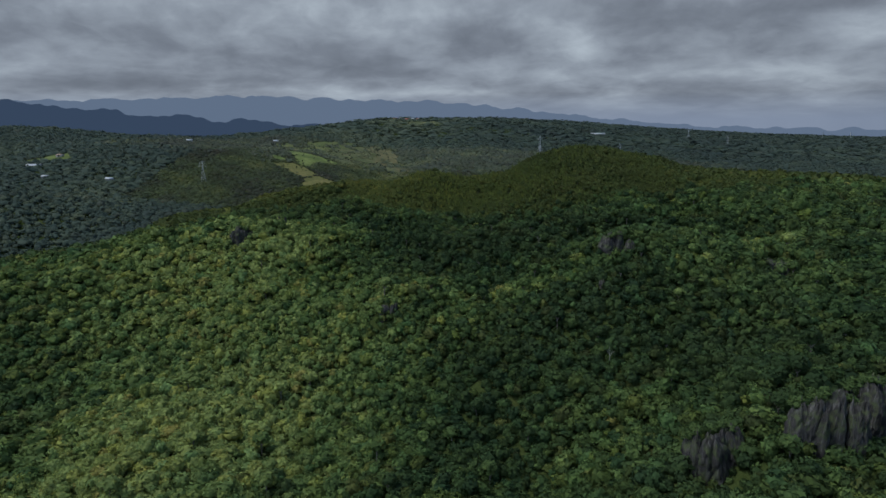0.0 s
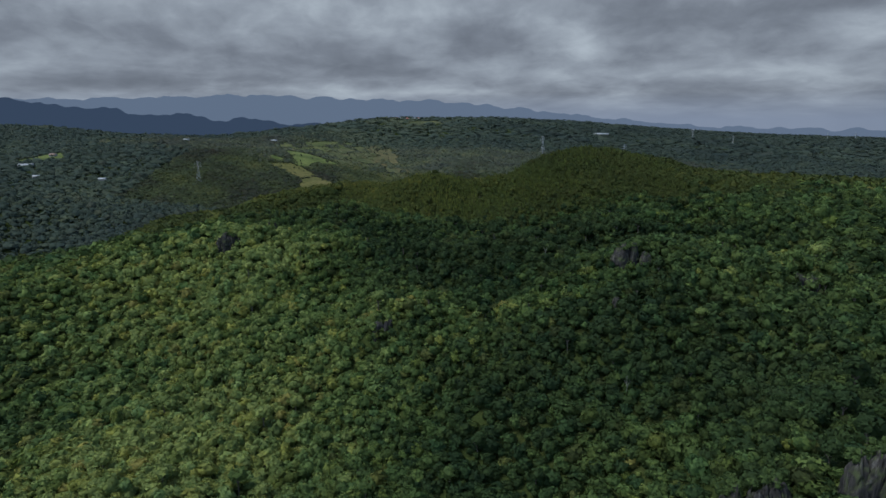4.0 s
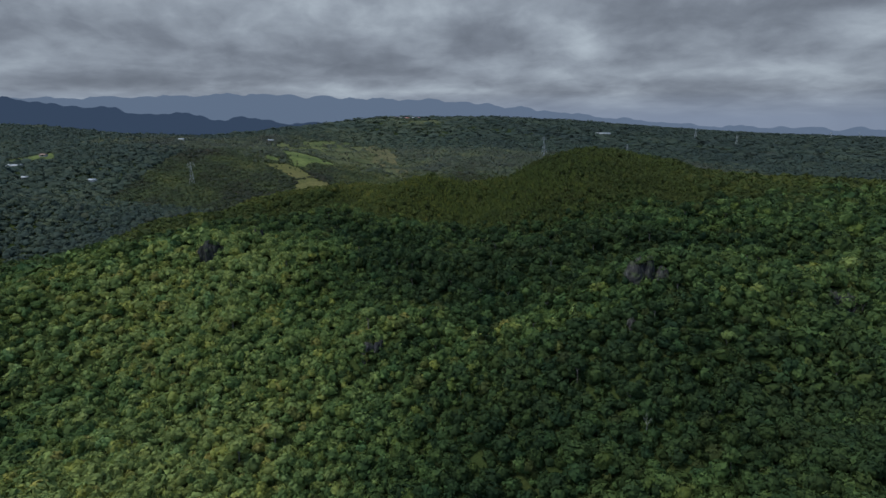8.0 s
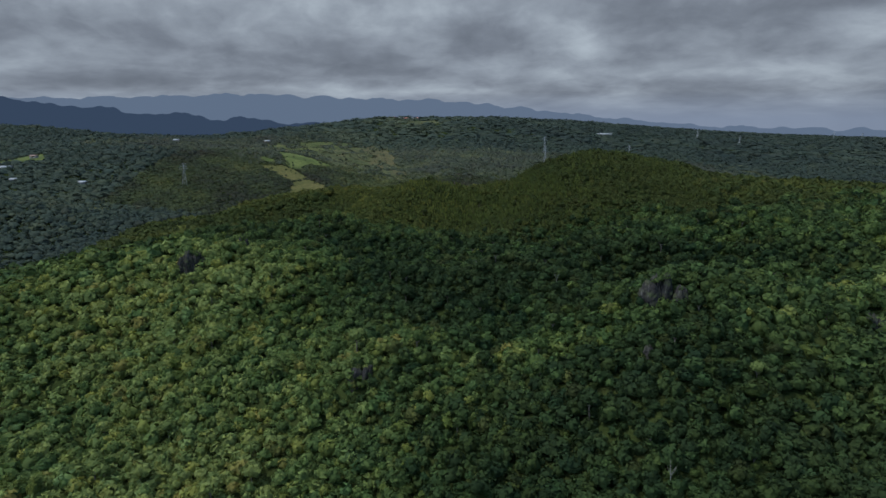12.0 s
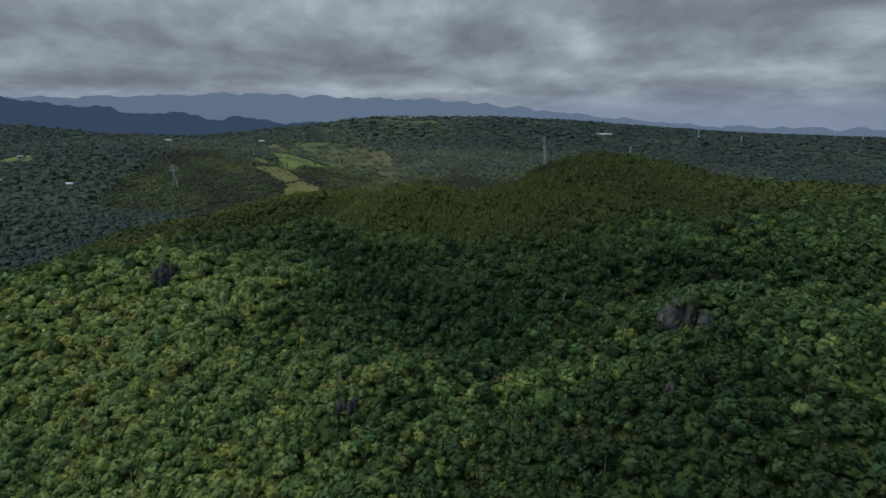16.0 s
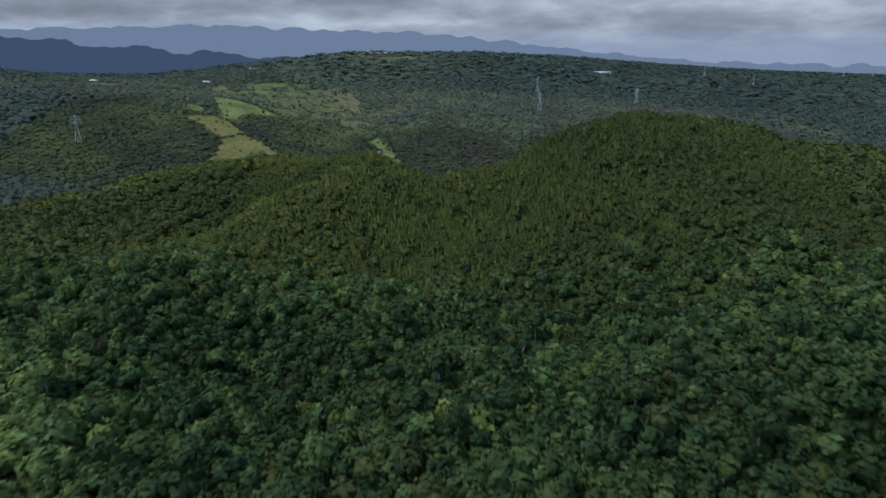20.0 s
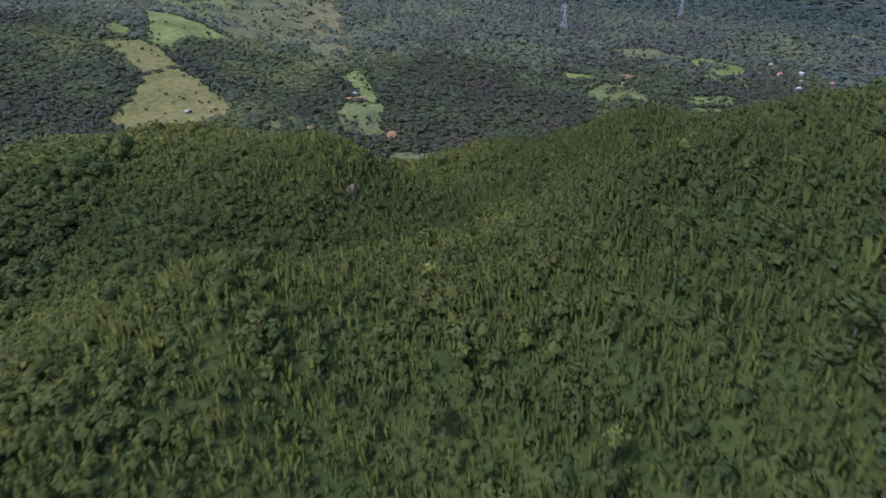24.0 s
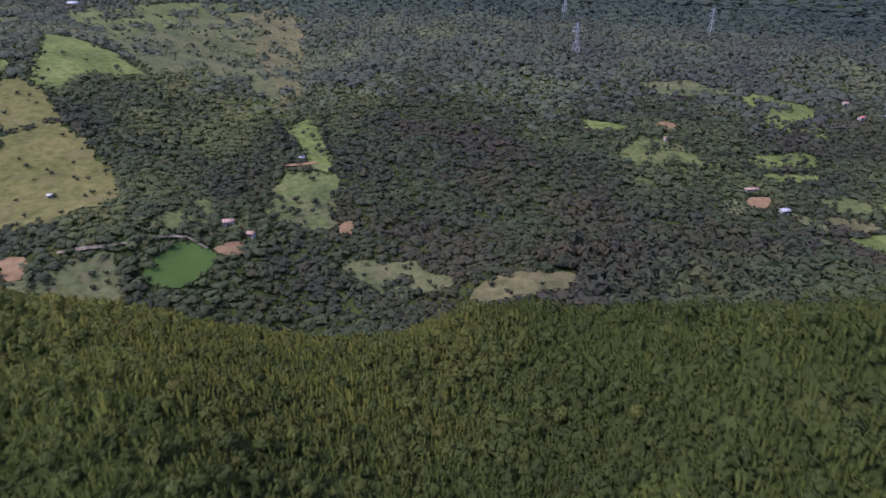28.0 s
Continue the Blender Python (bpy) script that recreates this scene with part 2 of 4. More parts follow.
def mesh_from(name, verts, faces, tint=None, normals=None, kind=None):
    """One mesh from arrays of vertices and of triangles or quads."""
    me = bpy.data.meshes.new(name)
    k = faces.shape[1]
    me.vertices.add(len(verts))
    me.vertices.foreach_set("co", verts.astype(np.float32).ravel())
    me.loops.add(faces.size)
    me.loops.foreach_set("vertex_index", faces.astype(np.int32).ravel())
    me.polygons.add(len(faces))
    me.polygons.foreach_set("loop_start", np.arange(0, faces.size, k, dtype=np.int32))
    if tint is not None:
        me.attributes.new("tint", "FLOAT", "POINT").data.foreach_set("value", tint.astype(np.float32))
        species = np.full(len(verts), 0.55) if kind is None else kind
        me.attributes.new("kind", "FLOAT", "POINT").data.foreach_set("value", species.astype(np.float32))
    me.update(calc_edges=True)
    if normals is not None:
        me.polygons.foreach_set("use_smooth", np.ones(len(faces), dtype=bool))
        me.normals_split_custom_set_from_vertices(normals)
    return me


def thing(name, me, mat, label, category, kind="", group="", smooth=False):
    ob = new(name, me)
    me.materials.append(mat)
    if smooth:
        me.polygons.foreach_set("use_smooth", np.ones(len(me.polygons), dtype=bool))
    return tagged(ob, label, category, group, kind)


def sheet(xs, ys, height):
    gx, gy = np.meshgrid(xs, ys)
    v = np.stack([gx.ravel(), gy.ravel(), height(gx, gy).ravel()], 1)
    i = np.arange(len(xs) * len(ys)).reshape(len(ys), len(xs))
    f = np.stack([i[:-1, :-1].ravel(), i[:-1, 1:].ravel(), i[1:, 1:].ravel(), i[1:, :-1].ravel()], 1)
    return v, f


side = np.concatenate([np.arange(306, 700, 25), np.geomspace(720, 4600, 22)])
GX = np.concatenate([-side[::-1], np.arange(-300, 301, 6), side])
GY = np.concatenate([np.arange(-900, 50, 60), np.arange(54, 1000, 6), np.arange(1010, 2100, 20), np.geomspace(2130, 4900, 26)])
v, f = sheet(GX, GY, ground)
thing("ground", mesh_from("ground", v, f), M_EARTH, "dark forest floor over rolling karst hills and a valley", "ground", "structure", smooth=True)


# ---- the sky and the ranges far behind ----
# cloud banks: bearing, height, breadth, depth in degrees, and how bright or dark they are
BRIGHT_BANKS = ((-28, 8.5, 5, 1.6, 0.5), (-13, 8.6, 4, 1.3, 0.55), (-6, 8.5, 3, 1.2, 0.5), (-2, 9.0, 4, 1.0, 0.5), (8.1, 5.7, 2.2, 1.4, 0.9), (5, 3.8, 4, 0.8, 0.4), (30, 5.9, 4, 1.3, 0.7),
                (22, 3.6, 8, 0.5, 0.35), (-36.5, 3.8, 3, 0.7, 0.5), (-18, 7.0, 4, 1.0, 0.25), (-12, 2.3, 6, 0.5, 0.55), (-3, 2.4, 5, 0.4, 0.35), (11.5, 1.9, 1.2, 0.5, 0.5))
DARK_BANKS = ((-31, 2.9, 5, 0.9, -0.8), (-22, 5.2, 6, 1.0, -0.5), (-12.5, 4.4, 5, 1.0, -0.55), (-8, 5.0, 3, 0.9, -0.45), (-36, 6.5, 4, 1.0, -0.35), (1, 6.0, 3, 1.0, -0.3), (15, 7.4, 5, 1.2, -0.7),
              (25, 8.6, 9, 1.0, -0.75), (24, 5.0, 5, 0.8, -0.45), (14.5, 5.2, 3, 0.8, -0.4), (-20, 3.2, 4, 0.6, -0.3), (13, 2.6, 7, 0.5, -0.35), (5, 2.0, 5, 0.4, -0.2))


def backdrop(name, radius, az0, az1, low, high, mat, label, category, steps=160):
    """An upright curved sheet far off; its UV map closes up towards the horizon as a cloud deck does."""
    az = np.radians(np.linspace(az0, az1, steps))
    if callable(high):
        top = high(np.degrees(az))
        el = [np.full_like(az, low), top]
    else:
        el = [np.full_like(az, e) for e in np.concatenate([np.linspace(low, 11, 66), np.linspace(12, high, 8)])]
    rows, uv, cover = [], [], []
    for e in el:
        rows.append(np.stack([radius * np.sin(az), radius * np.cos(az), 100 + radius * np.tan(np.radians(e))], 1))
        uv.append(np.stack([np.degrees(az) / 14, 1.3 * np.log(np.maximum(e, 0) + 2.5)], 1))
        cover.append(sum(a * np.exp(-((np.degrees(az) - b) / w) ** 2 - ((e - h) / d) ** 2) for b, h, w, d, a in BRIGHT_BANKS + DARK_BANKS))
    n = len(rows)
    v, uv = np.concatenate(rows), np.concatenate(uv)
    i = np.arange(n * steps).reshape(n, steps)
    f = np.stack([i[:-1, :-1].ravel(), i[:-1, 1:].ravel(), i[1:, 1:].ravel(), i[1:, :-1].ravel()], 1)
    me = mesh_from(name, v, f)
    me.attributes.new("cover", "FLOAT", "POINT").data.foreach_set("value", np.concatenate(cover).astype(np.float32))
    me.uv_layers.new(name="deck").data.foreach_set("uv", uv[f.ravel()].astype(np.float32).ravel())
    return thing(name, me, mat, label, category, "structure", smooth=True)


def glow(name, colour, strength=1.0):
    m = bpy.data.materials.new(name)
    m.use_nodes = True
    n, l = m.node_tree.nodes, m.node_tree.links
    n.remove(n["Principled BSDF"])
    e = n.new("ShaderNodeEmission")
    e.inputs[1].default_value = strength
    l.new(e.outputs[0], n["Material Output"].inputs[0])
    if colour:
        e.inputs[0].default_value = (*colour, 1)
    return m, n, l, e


def cloud_material():
    m, n, l, e = glow("cloud_deck", None)
    uv = n.new("ShaderNodeUVMap")
    uv.uv_map = "deck"

    def layer(scale, detail, rough, stretch=(1, 1, 1), distort=0.0):
        mp = n.new("ShaderNodeMapping")
        mp.inputs["Scale"].default_value = stretch
        t = n.new("ShaderNodeTexNoise")
        t.inputs["Scale"].default_value, t.inputs["Detail"].default_value = scale, detail
        t.inputs["Roughness"].default_value, t.inputs["Distortion"].default_value = rough, distort
        l.new(uv.outputs[0], mp.inputs[0])
        l.new(mp.outputs[0], t.inputs["Vector"])
        return t
    def times(value, factor, plus):
        m = n.new("ShaderNodeMath")
        m.operation = "MULTIPLY_ADD"
        m.inputs[1].default_value = factor
        l.new(value, m.inputs[0])
        if isinstance(plus, float):
            m.inputs[2].default_value = plus
        else:
            l.new(plus, m.inputs[2])
        return m.outputs[0]
    bank = n.new("ShaderNodeAttribute")
    bank.attribute_name = "cover"
    total = times(bank.outputs["Fac"], 0.27, 0.47 - 0.45 - 0.14)
    total = times(layer(1.9, 8, 0.52, distort=0.25).outputs[0], 0.9, total)
    total = times(layer(6.0, 6, 0.55, distort=0.5).outputs[0], 0.28, total)
    r = ramp(n, [(0.12, (0.115, 0.120, 0.138)), (0.34, (0.166, 0.172, 0.194)), (0.54, (0.245, 0.253, 0.277)), (0.72, (0.34, 0.35, 0.37)), (0.92, (0.45, 0.46, 0.48))])
    l.new(total, r.inputs[0])
    tc = n.new("ShaderNodeTexCoord")
    sep = n.new("ShaderNodeSeparateXYZ")
    l.new(tc.outputs["Object"], sep.inputs[0])
    low = n.new("ShaderNodeMapRange")
    low.inputs[1].default_value, low.inputs[2].default_value = 100, 285
    low.inputs[3].default_value, low.inputs[4].default_value = 0.85, 0.0
    l.new(sep.outputs[2], low.inputs[0])
    l.new(mixed(n, l, r.outputs[0], (0.185, 0.205, 0.262), low.outputs[0]), e.inputs[0])
    return m


backdrop("backdrop_sky", 4850, -62, 56, -2.0, 27, cloud_material(), "low grey broken cloud deck over a hazy horizon", "sky", 360)


def peaks(points, rough, seed):
    """A range's outline: degrees of bearing and of height, with small spurs."""
    b, h = zip(*points)
    rng = random.Random(seed)
    waves = [(rng.uniform(0.5, 4.0), rng.uniform(0, 6.3)) for _ in range(9)]
    return lambda az: np.interp(az, b, h) + rough * sum(np.sin(az * w * 2 + p) / w for w, p in waves)


# both ranges are glowing sheets, their blue haze set as a flat colour
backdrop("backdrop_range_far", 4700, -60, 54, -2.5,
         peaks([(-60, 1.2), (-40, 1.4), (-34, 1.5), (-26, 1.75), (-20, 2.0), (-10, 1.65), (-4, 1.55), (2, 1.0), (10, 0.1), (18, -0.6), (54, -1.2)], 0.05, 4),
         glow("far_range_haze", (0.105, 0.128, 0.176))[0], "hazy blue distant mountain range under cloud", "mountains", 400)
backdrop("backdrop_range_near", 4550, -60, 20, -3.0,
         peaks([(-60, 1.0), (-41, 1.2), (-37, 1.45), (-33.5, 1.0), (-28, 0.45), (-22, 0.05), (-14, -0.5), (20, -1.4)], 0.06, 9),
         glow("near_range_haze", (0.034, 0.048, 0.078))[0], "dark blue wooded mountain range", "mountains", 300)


# ---- fields and clearings ----
def grass(name, tones, scale):
    """Grazed or rough grass: broad tone, tufts and worn patches."""
    m, n, l, p = material(name)
    a, b, d = noise_node(n, l, scale, 5), noise_node(n, l, scale * 7, 6, rough=0.7), noise_node(n, l, scale * 3, 3)
    r = ramp(n, [(0.30, tones[0]), (0.50, tones[1]), (0.70, tones[2])])
    l.new(a.outputs[0], r.inputs[0])
    tuft = ramp(n, [(0.35, (0.55, 0.6, 0.5)), (0.6, (1.1, 1.1, 1.05))])
    l.new(b.outputs[0], tuft.inputs[0])
    c = mixed(n, l, r.outputs[0], tuft.outputs[0], 1.0, "MULTIPLY")
    worn = ramp(n, [(0.56, (0, 0, 0)), (0.70, (0.6, 0.6, 0.6))])
    l.new(d.outputs[0], worn.inputs[0])
    l.new(mixed(n, l, c, tones[3], worn.outputs[0]), p.inputs["Base Color"])
    p.inputs["Roughness"].default_value = 0.95
    p.inputs["Specular IOR Level"].default_value = 0.1
    bump = n.new("ShaderNodeBump")
    bump.inputs["Strength"].default_value, bump.inputs["Distance"].default_value = 0.8, 0.6
    l.new(b.outputs[0], bump.inputs["Height"])
    l.new(bump.outputs[0], p.inputs["Normal"])
    return m


M_GRASS_PALE = grass("dry_grass", [(0.074, 0.078, 0.024), (0.100, 0.094, 0.032), (0.122, 0.108, 0.040), (0.102, 0.082, 0.040)], 0.03)
M_GRASS_BRIGHT = grass("fresh_grass", [(0.056, 0.074, 0.022), (0.090, 0.112, 0.032), (0.124, 0.142, 0.046), (0.100, 0.098, 0.044)], 0.04)
M_RICE = plain("young_rice", (0.032, 0.062, 0.012), (0.050, 0.084, 0.018), 0.10)
M_OLIVE = grass("rough_pasture", [(0.048, 0.058, 0.026), (0.074, 0.082, 0.036), (0.104, 0.104, 0.050), (0.112, 0.094, 0.054)], 0.05)
M_PASTURE = grass("hill_pasture", [(0.050, 0.064, 0.024), (0.078, 0.092, 0.032), (0.108, 0.114, 0.044), (0.102, 0.088, 0.044)], 0.05)
M_TAN = grass("dry_rough_grass", [(0.064, 0.066, 0.030), (0.096, 0.088, 0.042), (0.118, 0.104, 0.052), (0.108, 0.084, 0.050)], 0.045)
M_SOIL = plain("bare_soil", (0.112, 0.068, 0.034), (0.178, 0.118, 0.062), 0.25)
M_TRACK = plain("dirt_track", (0.125, 0.105, 0.072), (0.185, 0.158, 0.115), 0.4)

FIELDS, ROUGH, PLOT = [], [], {}


def field(name, points, mat, label, category="field", lift=0.45, rough=False, ragged=1.0):
    """A field laid over the ground inside a ragged outline; a rough one is half grown over."""
    pts = np.array(points, float)
    (ROUGH if rough else FIELDS).append(pts)
    PLOT[name] = pts
    mid = pts.mean(0)
    edge = []
    for a, b in zip(pts, np.roll(pts, -1, 0)):
        n = max(2, int(np.hypot(*(b - a)) / 5))
        edge += [a + (b - a) * k / n for k in range(n)]
    edge = np.array(edge)
    edge = (np.roll(edge, 1, 0) + 2 * edge + np.roll(edge, -1, 0)) / 4
    q = np.arange(len(edge))
    wob = 1 + ragged * (0.05 * np.sin(q * 0.37 + len(edge)) + 0.06 * np.sin(q * 0.9 + len(edge)) + 0.06 * np.sin(q * 2.3 + 1.0) + 0.04 * np.sin(q * 4.1))
    edge = mid + (edge - mid) * wob[:, None]
    rings = np.linspace(0.02, 1, max(4, int(np.hypot(*(edge - mid).T).max() / 6)))
    v = np.concatenate([mid + (edge - mid) * r for r in rings])
    z = ground(v[:, 0], v[:, 1]) + lift
    n, i = len(edge), np.arange(len(rings) * len(edge)).reshape(len(rings), len(edge))
    j = np.roll(i, -1, 1)
    f = np.stack([i[:-1].ravel(), i[1:].ravel(), j[1:].ravel(), j[:-1].ravel()], 1)
    me = mesh_from(name, np.column_stack([v, z]), f)
    me.polygons.foreach_set("use_smooth", np.ones(len(f), dtype=bool))
    ob = thing(name, me, mat, label, category, "structure")
    if sum(x0 * y1 - x1 * y0 for (x0, y0), (x1, y1) in zip(pts, np.roll(pts, -1, 0))) < 0:
        me.flip_normals()
    return ob


def strip(name, points, width, mat, label, category, lift=0.6):
    """A track or grassy spur along a line, laid over the ground."""
    p = np.array(points, float)
    s = np.concatenate([[0], np.cumsum(np.hypot(*np.diff(p, axis=0).T))])
    q = np.linspace(0, s[-1], max(4, int(s[-1] / 4)))
    c = np.column_stack([np.interp(q, s, p[:, 0]), np.interp(q, s, p[:, 1])])
    d = np.gradient(c, axis=0)
    d /= np.hypot(*d.T)[:, None]
    off = np.column_stack([-d[:, 1], d[:, 0]])
    w = width / 2 * (1 + 0.25 * np.sin(np.arange(len(q)) * 0.9))[:, None]
    v = np.concatenate([c + off * w * k for k in (-1, -0.4, 0.4, 1)])
    FIELDS.append(np.concatenate([c + off * w, (c - off * w)[::-1]]))
    i = np.arange(4 * len(q)).reshape(4, len(q))
    f = np.stack([i[:-1, :-1].ravel(), i[:-1, 1:].ravel(), i[1:, 1:].ravel(), i[1:, :-1].ravel()], 1)
    z = ground(v[:, 0], v[:, 1]) + lift
    return thing(name, mesh_from(name, np.column_stack([v, z]), f), mat, label, category, "structure", smooth=True)


field("field_dry_slope", [(-213, 815), (-201, 810), (-176, 784), (-151, 756), (-141, 732), (-154, 711), (-188, 710), (-207, 716), (-222, 729), (-216, 752), (-225, 789)],
      M_GRASS_PALE, "tan dry grass slope dotted with bushes")
field("field_dry_upper", [(-282, 846), (-258, 861), (-234, 847), (-211, 817), (-226, 791), (-249, 818)], M_GRASS_PALE, "pale dry grass shoulder above the slope")
field("field_bright_slope", [(-246, 852), (-301, 964), (-277, 959), (-240, 934), (-197, 897), (-215, 884), (-230, 885), (-232, 855)], M_GRASS_BRIGHT, "bright green grazed grass field on a hillside")
field("field_small_slope", [(-297, 893), (-279, 885), (-266, 867), (-285, 863)], M_GRASS_BRIGHT, "small pale green hillside field")
field("field_strip_low", [(-228, 1232), (-171, 1172), (-145, 1099), (-122, 980), (-103, 912), (-92, 869), (-101, 866), (-122, 904), (-150, 975), (-173, 1041), (-186, 1093), (-212, 1150)], M_TAN, "tan rough grass strip on a hillside", rough=True)
field("field_mixed", [(-238, 1060), (-226, 1097), (-210, 1040), (-181, 1014), (-150, 940), (-132, 909), (-152, 901), (-192, 948), (-215, 1000)], M_OLIVE, "olive rough pasture with bushes on a hillside", rough=True)
field("field_upper_left", [(-365, 1094), (-299, 1142), (-234, 1218), (-214, 1161), (-256, 1104), (-262, 1018), (-258, 967), (-280, 990), (-303, 1020), (-332, 1050)], M_PASTURE, "light green pasture near a ridge", rough=True)
field("field_rough_hill", [(-354, 1098), (-286, 1146), (-187, 1237), (-150, 1110), (-124, 1004), (-90, 860), (-124, 880), (-165, 950), (-180, 911), (-196, 897), (-231, 931), (-275, 985), (-311, 1035)],
      M_OLIVE, "olive rough hillside grazing with scattered trees", lift=0.25, rough=True)
field("field_low_scrub", [(-49, 721), (-26, 716), (3, 715), (6, 699), (-11, 692), (-37, 701)], M_OLIVE, "low green scrubby plot on a valley floor", lift=0.3, rough=True)
field("field_thin", [(-400, 1041), (-378, 1056), (-353, 1016), (-378, 1005)], M_PASTURE, "narrow pale pasture on a ridge")
field("field_middle_top", [(-101, 836), (-85, 850), (-73, 819), (-62, 789), (-70, 783), (-77, 796), (-85, 815)], M_GRASS_BRIGHT, "green field with young trees on a hillside", lift=0.38)
field("field_middle_tan", [(-89, 770), (-85, 785), (-59, 784), (-55, 762), (-55, 741), (-64, 731), (-73, 745), (-82, 740)], M_PASTURE, "green and tan field below a hut")
field("field_middle_low", [(-88, 764), (-62, 756), (-58, 764), (-52, 743), (-57, 736), (-81, 742)], M_OLIVE, "green rough plot with young trees", rough=True)
strip("field_hut_track", [(-89, 790), (-80, 791), (-72, 794)], 2.2, M_SOIL, "short bare soil track beside a hut", "track", 0.75)
field("field_rice", [(-115, 687), (-108, 712), (-93, 711), (-94, 702), (-96, 695), (-100, 687), (-106, 685)], M_RICE, "saturated green young rice field", ragged=0.2)
field("field_yard", [(-98, 711), (-93, 720), (-87, 722), (-84, 714), (-90, 710)], M_SOIL, "bare orange earth farmyard", "yard", 0.7, ragged=0.3)
field("field_meadow", [(-121, 720), (-121, 749), (-109, 760), (-102, 737), (-104, 722), (-116, 713)], M_PASTURE, "olive rough pasture beside a track", rough=True)
field("field_scrub", [(-152, 679), (-125, 696), (-113, 674), (-140, 652), (-160, 662)], M_OLIVE, "olive scrubby plot by a farm", rough=True)
field("field_red_bank", [(-166, 690), (-154, 691), (-148, 677), (-157, 675)], M_SOIL, "reddish bare soil bank by a track", "soil", 0.7)
field("field_terrace_low", [(162, 744), (185, 748), (199, 755), (222, 774), (236, 760), (190, 716), (166, 721)], M_GRASS_BRIGHT, "bright green terraced rice field", ragged=0.2)
field("field_terrace_high", [(164, 766), (184, 763), (188, 752), (172, 750), (165, 753)], M_TAN, "pale green terraced field", ragged=0.2)
field("field_terrace_small", [(201, 785), (218, 790), (203, 768), (195, 773)], M_GRASS_BRIGHT, "small light green terrace", ragged=0.2)
field("field_terrace_foot", [(155, 745), (160, 732), (160, 717), (143, 711), (146, 726)], M_OLIVE, "olive plot below a terrace")
field("field_terrace_back", [(170, 783), (190, 786), (196, 774), (188, 766), (172, 769)], M_PASTURE, "pale green curved terrace plot")
field("field_slope_east", [(151, 771), (162, 765), (164, 751), (155, 747), (153, 760)], M_OLIVE, "pale green sloping plot by a house")
field("field_hill_east", [(188, 931), (205, 947), (213, 928), (230, 911), (215, 876), (213, 850), (204, 854), (191, 869), (182, 894)], M_GRASS_BRIGHT, "light green clearing with scattered trees", rough=True)
field("field_orchard", [(77, 818), (98, 838), (127, 833), (131, 820), (153, 828), (150, 811), (120, 805), (88, 803)], M_PASTURE, "green orchard field with rows of trees", rough=True)
field("field_orchard_east", [(156, 827), (190, 840), (194, 826), (189, 819), (151, 813)], M_GRASS_BRIGHT, "green strip field with scattered trees")
field("field_orchard_low", [(155, 809), (186, 811), (181, 801), (152, 799)], M_GRASS_BRIGHT, "narrow light green field strip")
field("field_orchard_west", [(85, 795), (96, 796), (94, 786), (84, 787)], M_PASTURE, "small green plot in woods")
field("field_orchard_round", [(124, 780), (136, 782), (135, 768), (123, 756), (120, 766)], M_OLIVE, "small yellow-green orchard plot")
field("field_upper_east", [(122, 950), (164, 966), (194, 932), (160, 926), (132, 920)], M_OLIVE, "olive rough grass among woods", rough=True)
field("field_patch", [(71, 867), (82, 861), (97, 854), (90, 846), (68, 848)], M_GRASS_BRIGHT, "small light green clearing in woods")
field("field_brown", [(113, 863), (126, 867), (122, 849), (109, 846)], M_SOIL, "small brown bare soil clearing", "soil", 0.6)
field("field_valley_brown", [(3, 693), (19, 700), (43, 697), (43, 685), (30, 682), (5, 681)], M_TAN, "tan stubble fields at the foot of a hill", ragged=0.4)
field("field_dirt_east", [(136, 783), (152, 784), (140, 769), (135, 772)], M_SOIL, "bare brown earth yard", "yard", 0.7)
field("field_red_soil", [(-53, 740), (-47, 746), (-44, 734), (-50, 731)], M_SOIL, "red bare soil bank", "soil", 0.7)
strip("field_terrace_bank", [(160, 747), (185, 751), (198, 757), (216, 773), (224, 786)], 1.6, M_SOIL, "brown earth bank along a terrace", "bank", 0.9)
strip("field_terrace_path", [(160, 738), (168, 726), (180, 716)], 1.4, M_SOIL, "brown earth path between rice plots", "path", 0.9)
field("field_ridge_west", [(-520, 1000), (-493, 1080), (-428, 1084), (-445, 1010)], M_OLIVE, "pale field along a ridge top")
field("field_west", [(-530, 650), (-500, 668), (-470, 660), (-490, 640)], M_OLIVE, "pale green field on a valley floor")
field("field_ridge_village", [(-200, 1600), (-120, 1640), (-100, 1560), (-170, 1520)], M_OLIVE, "pale grass on a ridge below a village")
field("field_road_east", [(405, 1125), (432, 1130), (452, 1010), (436, 975), (424, 1040)], M_OLIVE, "pale roadside clearing on a valley side")
field("field_hill_west", [(-620, 830), (-570, 860), (-540, 820), (-590, 800)], M_GRASS_BRIGHT, "light green field on a western slope")
strip("road_valley", [(-144, 691), (-130, 696), (-123, 700), (-114, 709), (-107, 714), (-98, 711)], 1.4, M_TRACK, "pale dirt road along a valley floor", "road", 0.9)
SPUR = np.array([(-46, 474), (-35, 481), (-24, 481), (-12, 483), (-6, 500), (3, 530), (17, 545), (30, 560)], float)


def inside(pts, x, y, grow=1.0):
    c = pts.mean(0)
    p = c + (pts - c) * grow
    r = np.zeros(len(x), bool)
    for (x0, y0), (x1, y1) in zip(p, np.roll(p, -1, 0)):
        cut = (y0 > y) != (y1 > y)
        r ^= cut & (x < (x1 - x0) * (y - y0) / (y1 - y0 if y1 != y0 else 1e-9) + x0)
    return r


